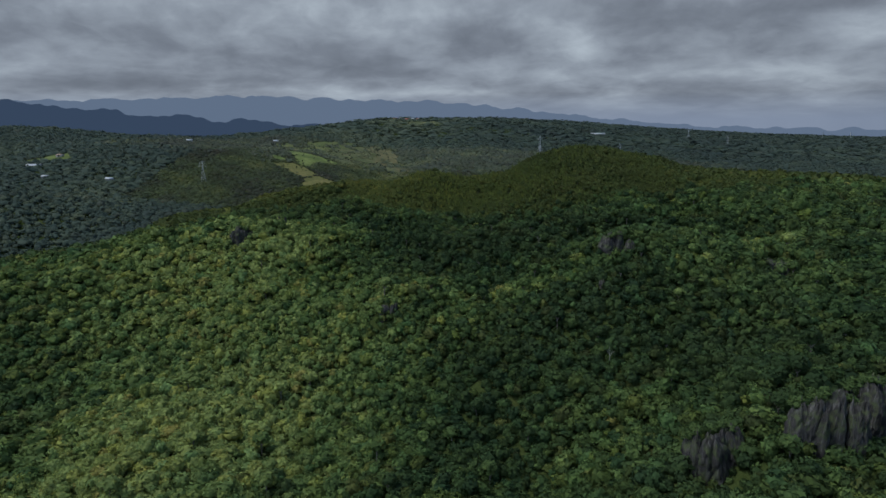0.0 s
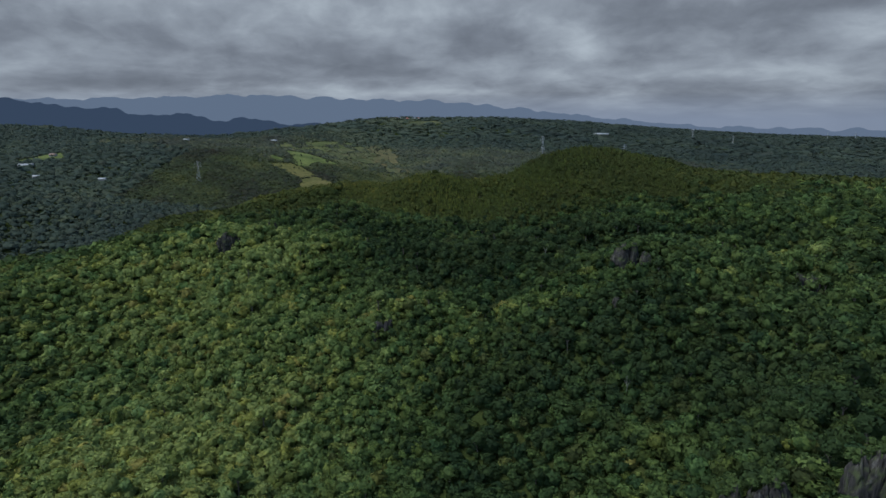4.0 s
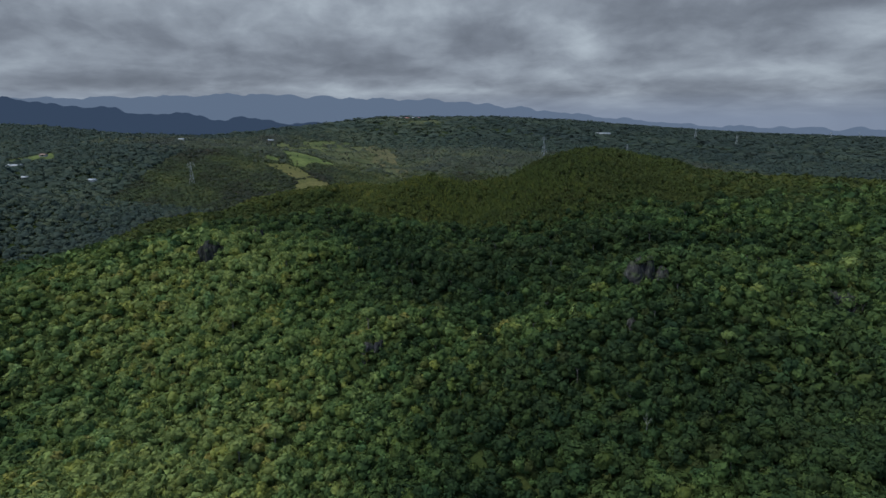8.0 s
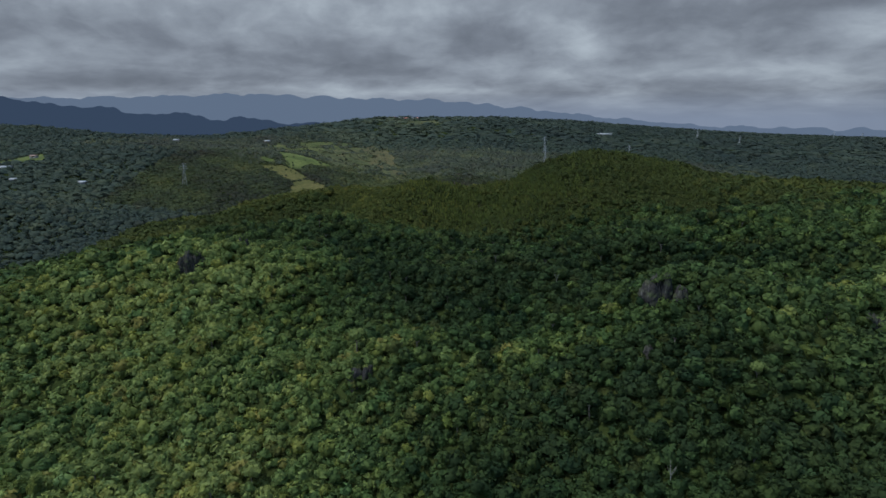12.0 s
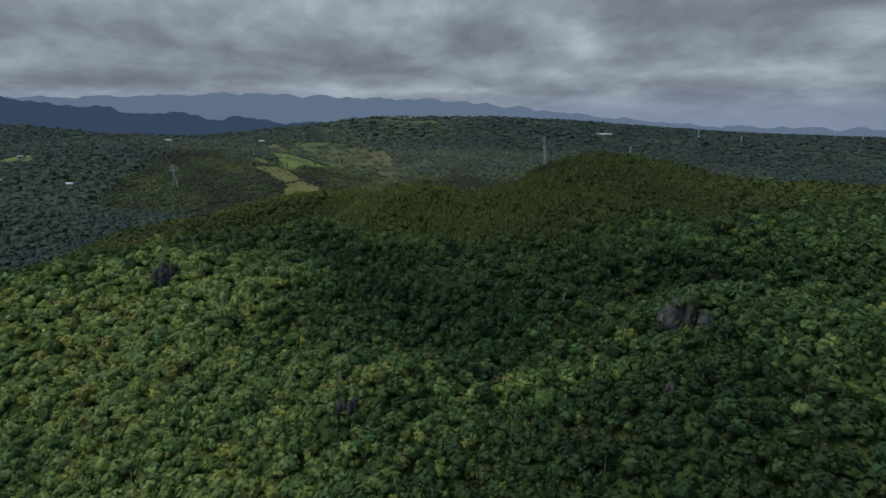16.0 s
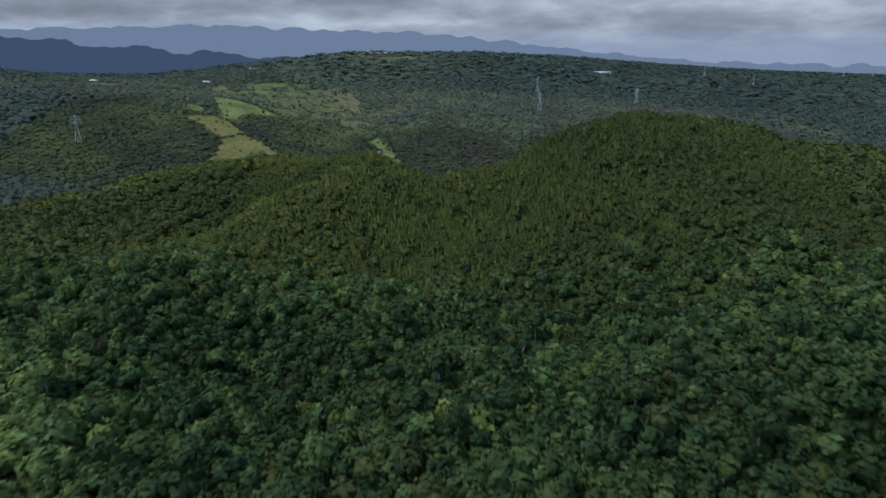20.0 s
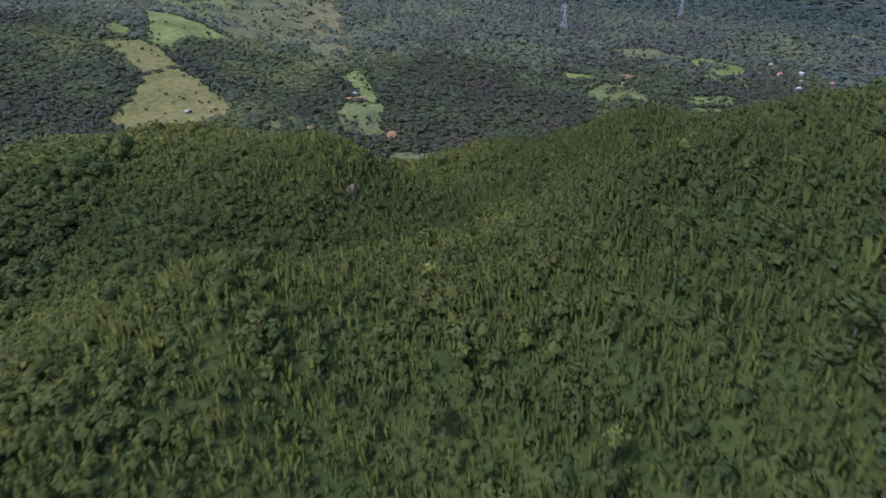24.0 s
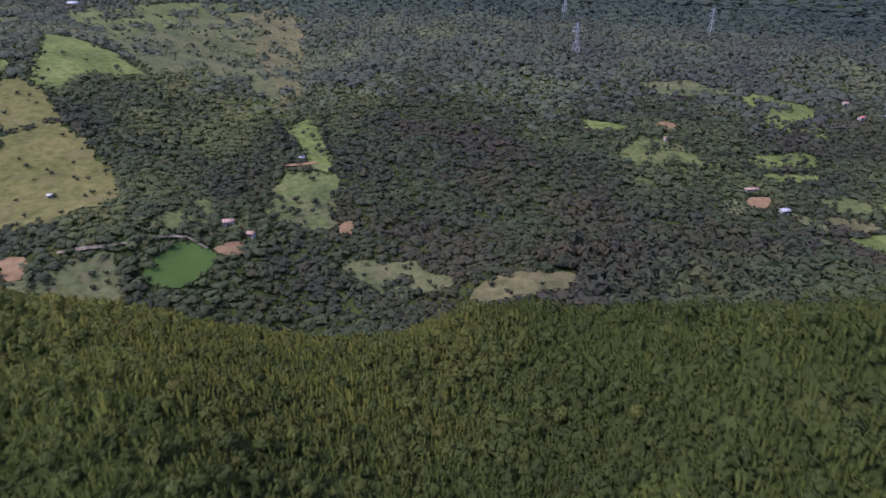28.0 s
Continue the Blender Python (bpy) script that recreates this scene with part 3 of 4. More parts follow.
def clearing(x, y):
    r = np.zeros(len(x), bool)
    for p in FIELDS:
        lo, hi = p.min(0) - 3, p.max(0) + 3
        k = np.where((x > lo[0]) & (x < hi[0]) & (y > lo[1]) & (y < hi[1]))[0]
        if len(k):
            r[k] |= inside(p, x[k], y[k], 1.04)
    patch = np.sin(x * 0.11 + 1.2 * np.sin(y * 0.06)) * np.sin(y * 0.085 + 0.8 + np.sin(x * 0.05)) + 0.5 * np.sin(x * 0.27 + y * 0.19)
    for p in ROUGH:
        r |= inside(p, x, y, 0.98) & (patch < 0.42)
    for cx, cy, wide, deep in SPOTS:
        r |= (np.abs(x - cx) < wide) & (np.abs(y - cy) < deep)
    return r


# ---- rocks ----
def rock_material():
    m, n, l, p = material("limestone")
    tc = n.new("ShaderNodeTexCoord")
    mp = n.new("ShaderNodeMapping")
    mp.inputs["Scale"].default_value = (1.6, 1.6, 0.16)
    l.new(tc.outputs["Object"], mp.inputs[0])
    t = n.new("ShaderNodeTexNoise")
    t.inputs["Scale"].default_value, t.inputs["Detail"].default_value = 1.2, 8
    l.new(mp.outputs[0], t.inputs["Vector"])
    r = ramp(n, [(0.34, (0.016, 0.015, 0.015)), (0.54, (0.036, 0.034, 0.032)), (0.74, (0.105, 0.100, 0.093))])
    l.new(t.outputs[0], r.inputs[0])
    g = noise_node(n, l, 0.5, 5)
    gr = ramp(n, [(0.50, (0, 0, 0)), (0.64, (1, 1, 1))])
    l.new(g.outputs[0], gr.inputs[0])
    l.new(mixed(n, l, r.outputs[0], (0.050, 0.060, 0.028), gr.outputs[0]), p.inputs["Base Color"])
    b = n.new("ShaderNodeBump")
    b.inputs["Strength"].default_value, b.inputs["Distance"].default_value = 1.0, 0.35
    l.new(t.outputs[0], b.inputs["Height"])
    l.new(b.outputs[0], p.inputs["Normal"])
    p.inputs["Roughness"].default_value = 0.9
    p.inputs["Specular IOR Level"].default_value = 0.15
    return m


M_ROCK = rock_material()


def part(name, me, mat, parent, label=""):
    ob = new(name, me)
    if not me.materials:
        me.materials.append(mat)
    ob.parent = parent
    if label:
        ob["label"] = label
    return ob


def empty(name, x, y, z, label, category, group=""):
    ob = new(name)
    ob.location = (x, y, z)
    ob.empty_display_size = 0.5
    return tagged(ob, label, category, group)


def pinnacle(rng, wide, deep, tall, sides=26, rows=18):
    """A blunt fluted limestone buttress: sharp ribs run down its faces, ledges cross it, its top is ragged."""
    a = np.linspace(0, 2 * math.pi, sides, endpoint=False)
    flute = sum(rng.uniform(0.05, 0.11) * np.abs(np.sin(a * k / 2 + rng.uniform(0, 6))) for k in (5, 7, 11))
    sq = 1 / np.maximum(np.abs(np.cos(a)), np.abs(np.sin(a))) ** 0.6
    crown = rng.normal(0, 0.05, sides)
    ledge = rng.uniform(0.45, 0.8)
    vs = []
    for i, q in enumerate(np.linspace(0, 1, rows)):
        taper = 1.16 - 0.16 * q - 0.10 * (q > ledge) + rng.normal(0, 0.025)
        taper *= max(0.12, 1 - q ** 9) ** 0.5
        r = sq * (1 - flute * (0.6 + 0.7 * q)) * taper * (1 + rng.normal(0, 0.085, sides))
        z = tall * q * (1 + crown * q) + rng.normal(0, 0.014 * tall, sides) * (q > 0.05)
        vs.append(np.column_stack([np.cos(a) * r * wide / 2, np.sin(a) * r * deep / 2, z]))
    vs.append(np.array([[0, 0, tall * 1.0]]))
    v = np.concatenate(vs)
    fs = []
    for i in range(rows - 1):
        for j in range(sides):
            p, q = i * sides + j, i * sides + (j + 1) % sides
            fs += [(p, q, q + sides), (p, q + sides, p + sides)]
    top = rows * sides
    fs += [((rows - 1) * sides + j, (rows - 1) * sides + (j + 1) % sides, top) for j in range(sides)]
    return mesh_from("pinnacle", v, np.array(fs))


SPOTS = []


def outcrop(x, y, wide, tall, above, label, seed, mat=M_ROCK):
    """A crag of leaning columns; its top stands that far above the tree tops."""
    rng = np.random.default_rng(seed)
    SPOTS.append((x, y, wide * 0.44, wide * 0.2))
    base = empty("rock_outcrop", x, y, float(canopy(x, y)) + above - tall, label, "rock", "karst rock outcrops")
    count = max(2, int(wide * 0.75))
    for k in range(count):
        q = (k + 0.5) / count * 2 - 1
        ob = part("pinnacle", pinnacle(rng, rng.uniform(1.9, 5.6) * min(1, 0.4 + wide / 12), rng.uniform(3.2, 5.4) * min(1, 0.4 + wide / 12), tall * (1.0 - 0.22 * q * q) * rng.uniform(0.84, 1.02)), mat, base)
        ob.location = (q * wide / 2 + rng.normal(0, 0.3), rng.uniform(-0.14, 0.16) * wide, 0)
        ob.rotation_euler = (rng.normal(0, 0.07), rng.normal(0, 0.10), rng.uniform(-0.8, 0.8))
    return base


outcrop(46, 117, 11, 15, 1.2, "dark grey fluted limestone crag among trees", 1)
outcrop(65, 115, 14, 16, 3.0, "tall fluted grey limestone crags with shrubs on top", 2)
outcrop(83, 131, 13, 16, 3.4, "weathered grey limestone crag on a wooded hill", 3)
outcrop(46, 216, 9, 11, 1.2, "grey limestone cliff block rising from forest", 4)
outcrop(38, 197, 2.0, 5, -1.2, "small pale limestone boulder among crowns", 7)
outcrop(-114, 294, 8, 10, 2.2, "grey limestone crag on a ridge crest", 8)
outcrop(-100, 310, 3, 7, 2.5, "small rock knob on a ridge crest", 9)
outcrop(-32, 215, 4.5, 7, -0.6, "dark overgrown limestone knob in forest", 10)
outcrop(96, 211, 7, 8, -0.5, "overgrown grey rock knob in forest", 11)
outcrop(-38, 545, 3, 5, -1.8, "brown stained rock face on a hillside", 12, plain("stained_rock", (0.062, 0.048, 0.030), (0.115, 0.088, 0.056), 0.7, 0.9, 0.08))
outcrop(-116, 397, 8, 8, 0.5, "dark grey rock face on a wooded slope", 13)
outcrop(-76, 466, 4, 5, 0.8, "pale grey boulders on a slope", 14)


# ---- pylons ----
def limb(vs, fs, a, b, r0, r1, sides=6):
    """A tapered branch from a to b."""
    a, b = np.array(a, float), np.array(b, float)
    d = (b - a) / np.linalg.norm(b - a)
    u = np.cross(d, (0.3, 0.9, 0.1) if abs(d[2]) > 0.9 else (0, 0, 1))
    u /= np.linalg.norm(u)
    w = np.cross(d, u)
    n0 = len(vs)
    for c, r in ((a, r0), ((a + b) / 2 + u * r0 * 0.4, (r0 + r1) / 2), (b, r1)):
        for k in range(sides):
            t = 6.2832 * k / sides
            vs.append(c + (u * math.cos(t) + w * math.sin(t)) * r)
    for i in range(2):
        for k in range(sides):
            p, q = n0 + i * sides + k, n0 + i * sides + (k + 1) % sides
            fs.extend([(p, q, q + sides), (p, q + sides, p + sides)])


M_STEEL = plain("galvanised_steel", (0.25, 0.26, 0.26), (0.35, 0.36, 0.36), 0.8, 0.55, 0.005)


def bars(name, segs, thick):
    vs, fs = [], []
    for a, b in segs:
        limb(vs, fs, a, b, thick, thick, 4)
    return mesh_from(name, np.array(vs), np.array(fs))


def pylon_kit(tall):
    base = empty("pylon", 0, 0, -300, "grey steel lattice power pylon with three crossarms", "pylon", "power line pylons")

    def half(z):
        return 2.7 - 2.2 * min(z / (tall * 0.72), 1)
    levels = [0, 5, 9.5, 13.5, 17, 20, tall * 0.86, tall * 0.93, tall]
    for sx in (-1, 1):
        for sy in (-1, 1):
            part("leg", bars("leg", [((sx * half(a), sy * half(a), a - (a == 0)), (sx * half(b), sy * half(b), b)) for a, b in zip(levels, levels[1:])], 0.13), M_STEEL, base)
    for a, b in zip(levels, levels[1:]):
        segs = []
        for k in range(4):
            c, d = ((-1, -1), (1, -1), (1, 1), (-1, 1))[k], ((1, -1), (1, 1), (-1, 1), (-1, -1))[k]
            segs += [((c[0] * half(a), c[1] * half(a), a), (d[0] * half(b), d[1] * half(b), b)), ((d[0] * half(a), d[1] * half(a), a), (c[0] * half(b), c[1] * half(b), b)),
                     ((c[0] * half(b), c[1] * half(b), b), (d[0] * half(b), d[1] * half(b), b))]
        part("bracing", bars("bracing", segs, 0.055), M_STEEL, base)
    for z, reach in ((tall * 0.74, 4.6), (tall * 0.85, 4.0), (tall * 0.95, 3.2)):
        segs = []
        for sgn in (-1, 1):
            for sy in (-0.45, 0.45):
                segs += [((sgn * 0.5, sy, z), (sgn * reach, 0, z)), ((sgn * 0.5, sy, z + 1.3), (sgn * reach, 0, z))]
            segs.append(((sgn * reach, 0, z), (sgn * reach, 0, z - 1.6)))
        part("crossarm", bars("crossarm", segs, 0.08), M_STEEL, base)
    return base


def discard(base):
    for ob in (*base.children, base):
        bpy.data.objects.remove(ob)


kit = pylon_kit(25.0)
for x, y, turn in ((241, 1150, 20), (-337, 756, 25), (90, 1020, 20), (106, 1204, 20), (532, 1715, 15), (568, 1540, 15), (1180, 2330, 10), (1300, 2380, 10)):
    copy_thing(kit, pose(x, y, float(ground(x, y)), 0, 0, turn))
discard(kit)


# ---- houses ----
M_WALL = plain("whitewashed_wall", (0.26, 0.25, 0.23), (0.36, 0.35, 0.33), 0.7, 0.9, 0.01)
M_ROOF_WHITE = plain("pale_metal_roof", (0.24, 0.25, 0.26), (0.36, 0.37, 0.37), 0.6, 0.4, 0.01)
M_ROOF_RED = plain("red_painted_roof", (0.26, 0.075, 0.055), (0.36, 0.115, 0.080), 0.6, 0.5, 0.01)
M_ROOF_RUST = plain("rusty_metal_roof", (0.19, 0.110, 0.075), (0.30, 0.200, 0.150), 0.9, 0.6, 0.01)
M_DARK = plain("dark_opening", (0.020, 0.020, 0.022), (0.035, 0.035, 0.038), 1.0, 0.3, 0.002)


def box(name, x0, x1, y0, y1, z0, z1):
    v = np.array([(x, y, z) for z in (z0, z1) for x, y in ((x0, y0), (x1, y0), (x1, y1), (x0, y1))])
    return mesh_from(name, v, np.array([(3, 2, 1, 0), (4, 5, 6, 7), (0, 1, 5, 4), (1, 2, 6, 5), (2, 3, 7, 6), (3, 0, 4, 7)]))


def house(x, y, turn, wide, deep, roof, label, group=""):
    SPOTS.append((x, y - 1, wide * 0.5 + 1, deep * 0.5 + 2.5))
    base = empty("house", x, y, float(ground(x, y)) + 0.2, label, "house", group)
    base.rotation_euler = (0, 0, radians(turn))
    w, d, h, r = wide / 2, deep / 2, min(2.4, 0.9 + 0.3 * wide), 0.22 * deep
    v = np.array([(-w, -d, -1), (w, -d, -1), (w, d, -1), (-w, d, -1), (-w, -d, h), (w, -d, h), (w, d, h), (-w, d, h), (-w, 0, h + r), (w, 0, h + r)])
    me = bpy.data.meshes.new("wall")
    me.from_pydata(v.tolist(), [], [(0, 1, 5, 4), (2, 3, 7, 6), (1, 2, 6, 9, 5), (3, 0, 4, 8, 7)])
    part("wall", me, M_WALL, base)
    for sgn in (-1, 1):
        e, o = d + 0.5, w + 0.4
        z0, z1 = h + 0.05 - 0.5 * r / d, h + r + 0.08
        v = np.array([(-o, sgn * e, z0), (o, sgn * e, z0), (o, 0, z1), (-o, 0, z1), (-o, sgn * e, z0 + 0.12), (o, sgn * e, z0 + 0.12), (o, 0, z1 + 0.12), (-o, 0, z1 + 0.12)])
        part("roof", mesh_from("roof", v, np.array([(3, 2, 1, 0), (4, 5, 6, 7), (0, 1, 5, 4), (1, 2, 6, 5), (2, 3, 7, 6), (3, 0, 4, 7)])), roof, base)
    part("door", box("door", -0.4, 0.4, -d - 0.04, -d + 0.04, 0, h * 0.76), M_DARK, base)
    for q in (-0.55, 0.55):
        part("window", box("window", q * w - 0.16 * w, q * w + 0.16 * w, -d - 0.04, -d + 0.04, h * 0.4, h * 0.72), M_DARK, base)
    return base


for x, y, turn, wide, deep, roof, label in (
        (149, 768, 10, 3.6, 2.8, M_ROOF_WHITE, "small house with a bright metal roof by trees"), (141, 787, 3, 6, 1.8, M_ROOF_RUST, "long low shed with a rusty roof"),
        (112, 833, 8, 4.0, 2.4, M_ROOF_RUST, "small rusty-roofed farmhouse by an orchard"), (-80, 797, -10, 2.4, 2.0, M_ROOF_WHITE, "small white hut in a green field"),
        (-176, 742, 5, 1.8, 1.6, M_ROOF_WHITE, "tiny white hut on a dry slope"), (-97, 733, 12, 4, 2.6, M_ROOF_RUST, "rusty-roofed farmhouse beside an earth yard"),
        (-86, 727, -20, 3, 2.2, M_ROOF_RUST, "small rusty-roofed shed in a farmyard"), (-404, 1361, 4, 26, 9, M_ROOF_WHITE, "long white building on a ridge"),
        (-378, 1368, 4, 14, 8, M_ROOF_WHITE, "plain white building on a ridge"), (-361, 1112, 0, 9, 6, M_ROOF_WHITE, "white house high on a hillside"), (-498, 1074, 0, 9, 6, M_ROOF_WHITE, "white house on a ridge field"),
        (270, 1547, -4, 34, 10, M_ROOF_WHITE, "long pale shed on a hillside"), (-560, 772, 6, 17, 8, M_ROOF_WHITE, "long white-roofed building on a slope"),
        (-443, 736, 0, 8, 6, M_ROOF_WHITE, "white house among valley woods"), (-516, 727, 8, 7, 5, M_ROOF_WHITE, "small white-roofed house in woods"), (-568, 835, 0, 8, 6, M_ROOF_RUST, "small hillside house with a rusty roof")):
    house(x, y, turn, wide, deep, roof, label)
for k, (x, y) in enumerate(((253, 920), (249, 892), (247, 853), (231, 822), (229, 810), (262, 838), (258, 872), (280, 868), (268, 895), (276, 822))):
    house(x, y, 15 * k, 3.0 + 0.5 * (k % 3), 2.6, (M_ROOF_RUST, M_ROOF_RED, M_ROOF_WHITE)[k % 3],
          ("small village house with a rusty roof", "small village house with a red roof", "small village house with a white metal roof")[k % 3], "valley village houses")
for k, (x, y) in enumerate(((-236, 1742), (-214, 1716), (-198, 1694), (-184, 1700), (-172, 1708), (-226, 1766))):
    house(x, y, 20 * k, 13, 8, (M_ROOF_RED, M_ROOF_WHITE)[k % 2], ("house with a red roof on a hilltop", "house with a white roof on a hilltop")[k % 2], "ridge village houses")


# ---- forest ----
def crown_template(rng, leaves, leaf, core=20):
    """A crown of many tilted leaf clumps round a dark core, about 1 m in radius, with the way each point faces."""
    t = (1 + 5 ** 0.5) / 2
    if core == 20:
        body = np.array([(-1, t, 0), (1, t, 0), (-1, -t, 0), (1, -t, 0), (0, -1, t), (0, 1, t), (0, -1, -t), (0, 1, -t), (t, 0, -1), (t, 0, 1), (-t, 0, -1), (-t, 0, 1)])
        fs = [(0, 11, 5), (0, 5, 1), (0, 1, 7), (0, 7, 10), (0, 10, 11), (1, 5, 9), (5, 11, 4), (11, 10, 2), (10, 7, 6), (7, 1, 8),
              (3, 9, 4), (3, 4, 2), (3, 2, 6), (3, 6, 8), (3, 8, 9), (4, 9, 5), (2, 4, 11), (6, 2, 10), (8, 6, 7), (9, 8, 1)]
    else:
        body = np.array([(1, 0, 0), (0, 1, 0), (-1, 0, 0), (0, -1, 0), (0, 0, 1), (0, 0, -1)], float)
        fs = [(0, 1, 4), (1, 2, 4), (2, 3, 4), (3, 0, 4), (1, 0, 5), (2, 1, 5), (3, 2, 5), (0, 3, 5)]
    body = body / np.linalg.norm(body[0])
    vs, ns = [body * rng.uniform(0.6, 0.84, (len(body), 1))], [body]
    n0 = len(body)
    lobes = rng.normal(0, 1, (5, 3))
    lobes[:, 2] = np.abs(lobes[:, 2])
    lobes /= np.linalg.norm(lobes, axis=1)[:, None]
    for k in range(leaves):
        d = rng.normal(0, 1, 3)
        d[2] = abs(d[2]) * 1.2 - 0.3
        d /= np.linalg.norm(d)
        near = (lobes @ d).max()
        r = rng.uniform(0.74, 0.96) + 0.3 * max(0, near - 0.7)
        nrm = d + rng.normal(0, 0.5, 3)
        nrm /= np.linalg.norm(nrm)
        a = np.cross(nrm, rng.normal(0, 1, 3))
        a /= np.linalg.norm(a)
        b = np.cross(nrm, a)
        s = leaf * rng.uniform(0.7, 1.45)
        c = d * r
        vs.append(np.array([c - a * s - b * s * 0.5, c + a * s - b * s * 0.6, c + b * s + nrm * s * 0.2]))
        lobe = lobes[np.argmax(lobes @ d)] * 0.55
        soft = (c - lobe) / np.linalg.norm(c - lobe) * 0.75 + nrm * 0.45
        ns.append(np.tile(soft / np.linalg.norm(soft), (3, 1)))
        fs.append((n0, n0 + 1, n0 + 2))
        n0 += 3
    v, nn = np.concatenate(vs), np.concatenate(ns)
    v[:, 2] *= 0.85
    return v, np.array(fs), nn


def lump_template(rng, leaves, leaf):
    """A soft rounded crown of a distant tree: lobed body with a fringe of small leaf clumps."""
    v, f, nn = crown_template(rng, leaves, leaf)
    v[:12] *= rng.uniform(0.85, 1.1, (12, 1))
    for q in range(12, len(v), 3):
        c = v[q:q + 3].mean(0)
        c = c / np.linalg.norm(c) + rng.normal(0, 0.3, 3)
        nn[q:q + 3] = c / np.linalg.norm(c)
    return v, f, nn


def bamboo_template(rng, plumes):
    """A clump of arching bamboo plumes, about 1 m tall and 0.35 m round."""
    vs, ns, fs, n0 = [], [], [], 0
    for k in range(plumes):
        a = rng.uniform(0, 6.28)
        out = np.array([math.cos(a), math.sin(a), 0])
        base, lean, tall = out * rng.uniform(0.05, 0.34), out * rng.uniform(0.0, 0.28), rng.uniform(0.5, 1.05)
        rings, turns = [], []
        for q, w in ((0.1, 0.07), (0.7, 0.10), (1.0, 0.01)):
            c = base + lean * q * q + np.array([0, 0, tall * q])
            dirs = [np.array([math.cos(a + j * 2.094), math.sin(a + j * 2.094), 0.0]) for j in range(3)]
            rings.append([c + w * rng.uniform(0.6, 1.4) * e for e in dirs])
            turns.append([(e * 0.7 + np.array([0, 0, 0.15 + 0.7 * q])) for e in dirs])
        for i in range(2):
            for j in range(3):
                p, q, r, s = n0 + i * 3 + j, n0 + i * 3 + (j + 1) % 3, n0 + i * 3 + 3 + (j + 1) % 3, n0 + i * 3 + 3 + j
                fs += [(p, q, r), (p, r, s)]
        vs.append(np.array(rings).reshape(-1, 3))
        ns.append(np.array(turns).reshape(-1, 3))
        n0 += 9
        for j in range(7):
            q = rng.uniform(0.3, 1.0) ** 0.7
            b = rng.uniform(0, 6.28)
            e = np.array([math.cos(b), math.sin(b), 0.0])
            side = np.array([-e[1], e[0], 0.0])
            c = base + lean * q * q + np.array([0, 0, tall * q]) + e * 0.09 * (1.15 - q * 0.7)
            k = rng.uniform(0.06, 0.11)
            vs.append(np.array([c - side * k * 0.6 - np.array([0, 0, 0.5 * k]), c + side * k * 0.6 - np.array([0, 0, 0.4 * k]), c + e * k * 0.9 + side * rng.normal(0, 0.3) * k + np.array([0, 0, rng.uniform(0.3, 1.4) * k])]))
            ns.append(np.tile(e * 0.6 + side * rng.normal(0, 0.25) + np.array([0, 0, 0.35 + 0.5 * q]), (3, 1)))
            fs.append((n0, n0 + 1, n0 + 2))
            n0 += 3
    ns = [t / np.linalg.norm(t, axis=1)[:, None] for t in ns]
    return np.concatenate(vs), np.array(fs), np.concatenate(ns)


def scatter(rng, x0, x1, y0, y1, gap, keep):
    xs, ys = np.meshgrid(np.arange(x0, x1, gap), np.arange(y0, y1, gap * 0.87))
    xs = xs + (np.arange(xs.shape[0]) % 2)[:, None] * gap / 2
    x = xs.ravel() + rng.uniform(-0.48, 0.48, xs.size) * gap
    y = ys.ravel() + rng.uniform(-0.48, 0.48, xs.size) * gap
    m = keep(x, y)
    x, y = x[m], y[m]
    m = ~clearing(x + rng.normal(0, 1.5, len(x)), y + rng.normal(0, 1.5, len(x)))
    return x[m], y[m]


def in_wedge(x, y):
    return (x > -0.80 * y - 25) & (x < 0.68 * y + 25)


def dark_hill(x, y):
    """Cloud shade painted onto the western hill beyond the spur, and a dark thicket east of the saddle."""
    line = np.interp(x, (-130, -100, -60, -5, 10, 40), (512, 516, 505, 500, 540, 640))
    west = step(-6, 10, y - line) * (1 - step(0, 14, x)) * (1 - step(545, 580, y))
    return np.clip(west + np.exp(-((x - 43) ** 2 / 250 + (y - 495) ** 2 / 350)), 0, 1)


def from_line(line, x, y):
    d = np.full(np.shape(x), 1e9)
    for (ax, ay), (bx, by) in zip(line, line[1:]):
        t = np.clip(((x - ax) * (bx - ax) + (y - ay) * (by - ay)) / ((bx - ax) ** 2 + (by - ay) ** 2), 0, 1)
        d = np.minimum(d, np.hypot(x - ax - t * (bx - ax), y - ay - t * (by - ay)))
    return d


# yellower growth along the spur and the last crest
TRAIL = ((-127, 498), (-96, 500), (-57, 487), (-30, 484), (-8, 481), (3, 487), (13, 500), (23, 513), (40, 524), (54, 531), (77, 536))
CREST = ((-95, 616), (-66, 640), (-21, 655), (5, 613), (24, 612), (47, 584), (69, 589))


def crest_hue(x, y):
    # broad terms off the crests put uneven brightness into leaf tone
    return (0.28 * np.exp(-(from_line(TRAIL, x, y) / 10) ** 2) + 0.14 * np.exp(-(from_line(CREST, x, y) / 10) ** 2) - 0.12 * np.exp(-((x + 50) / 35) ** 2 - ((y - 522) / 16) ** 2)
            - 0.30 * np.exp(-((x - 37) / 14) ** 2 - ((y - 468) / 11) ** 2) + 0.10 * step(555, 590, y) + 0.16 * step(10, -60, x) * step(545, 575, y)
            - 0.30 * np.exp(-((x - 48) / 34) ** 2 - ((y - 447) / 42) ** 2) + 0.16 * np.exp(-((x + 15) / 32) ** 2 - ((y - 432) / 18) ** 2) - 0.32 * step(-5, 20, x) * (1 - 0.5 * step(35, 60, x)) * step(540, 570, y))


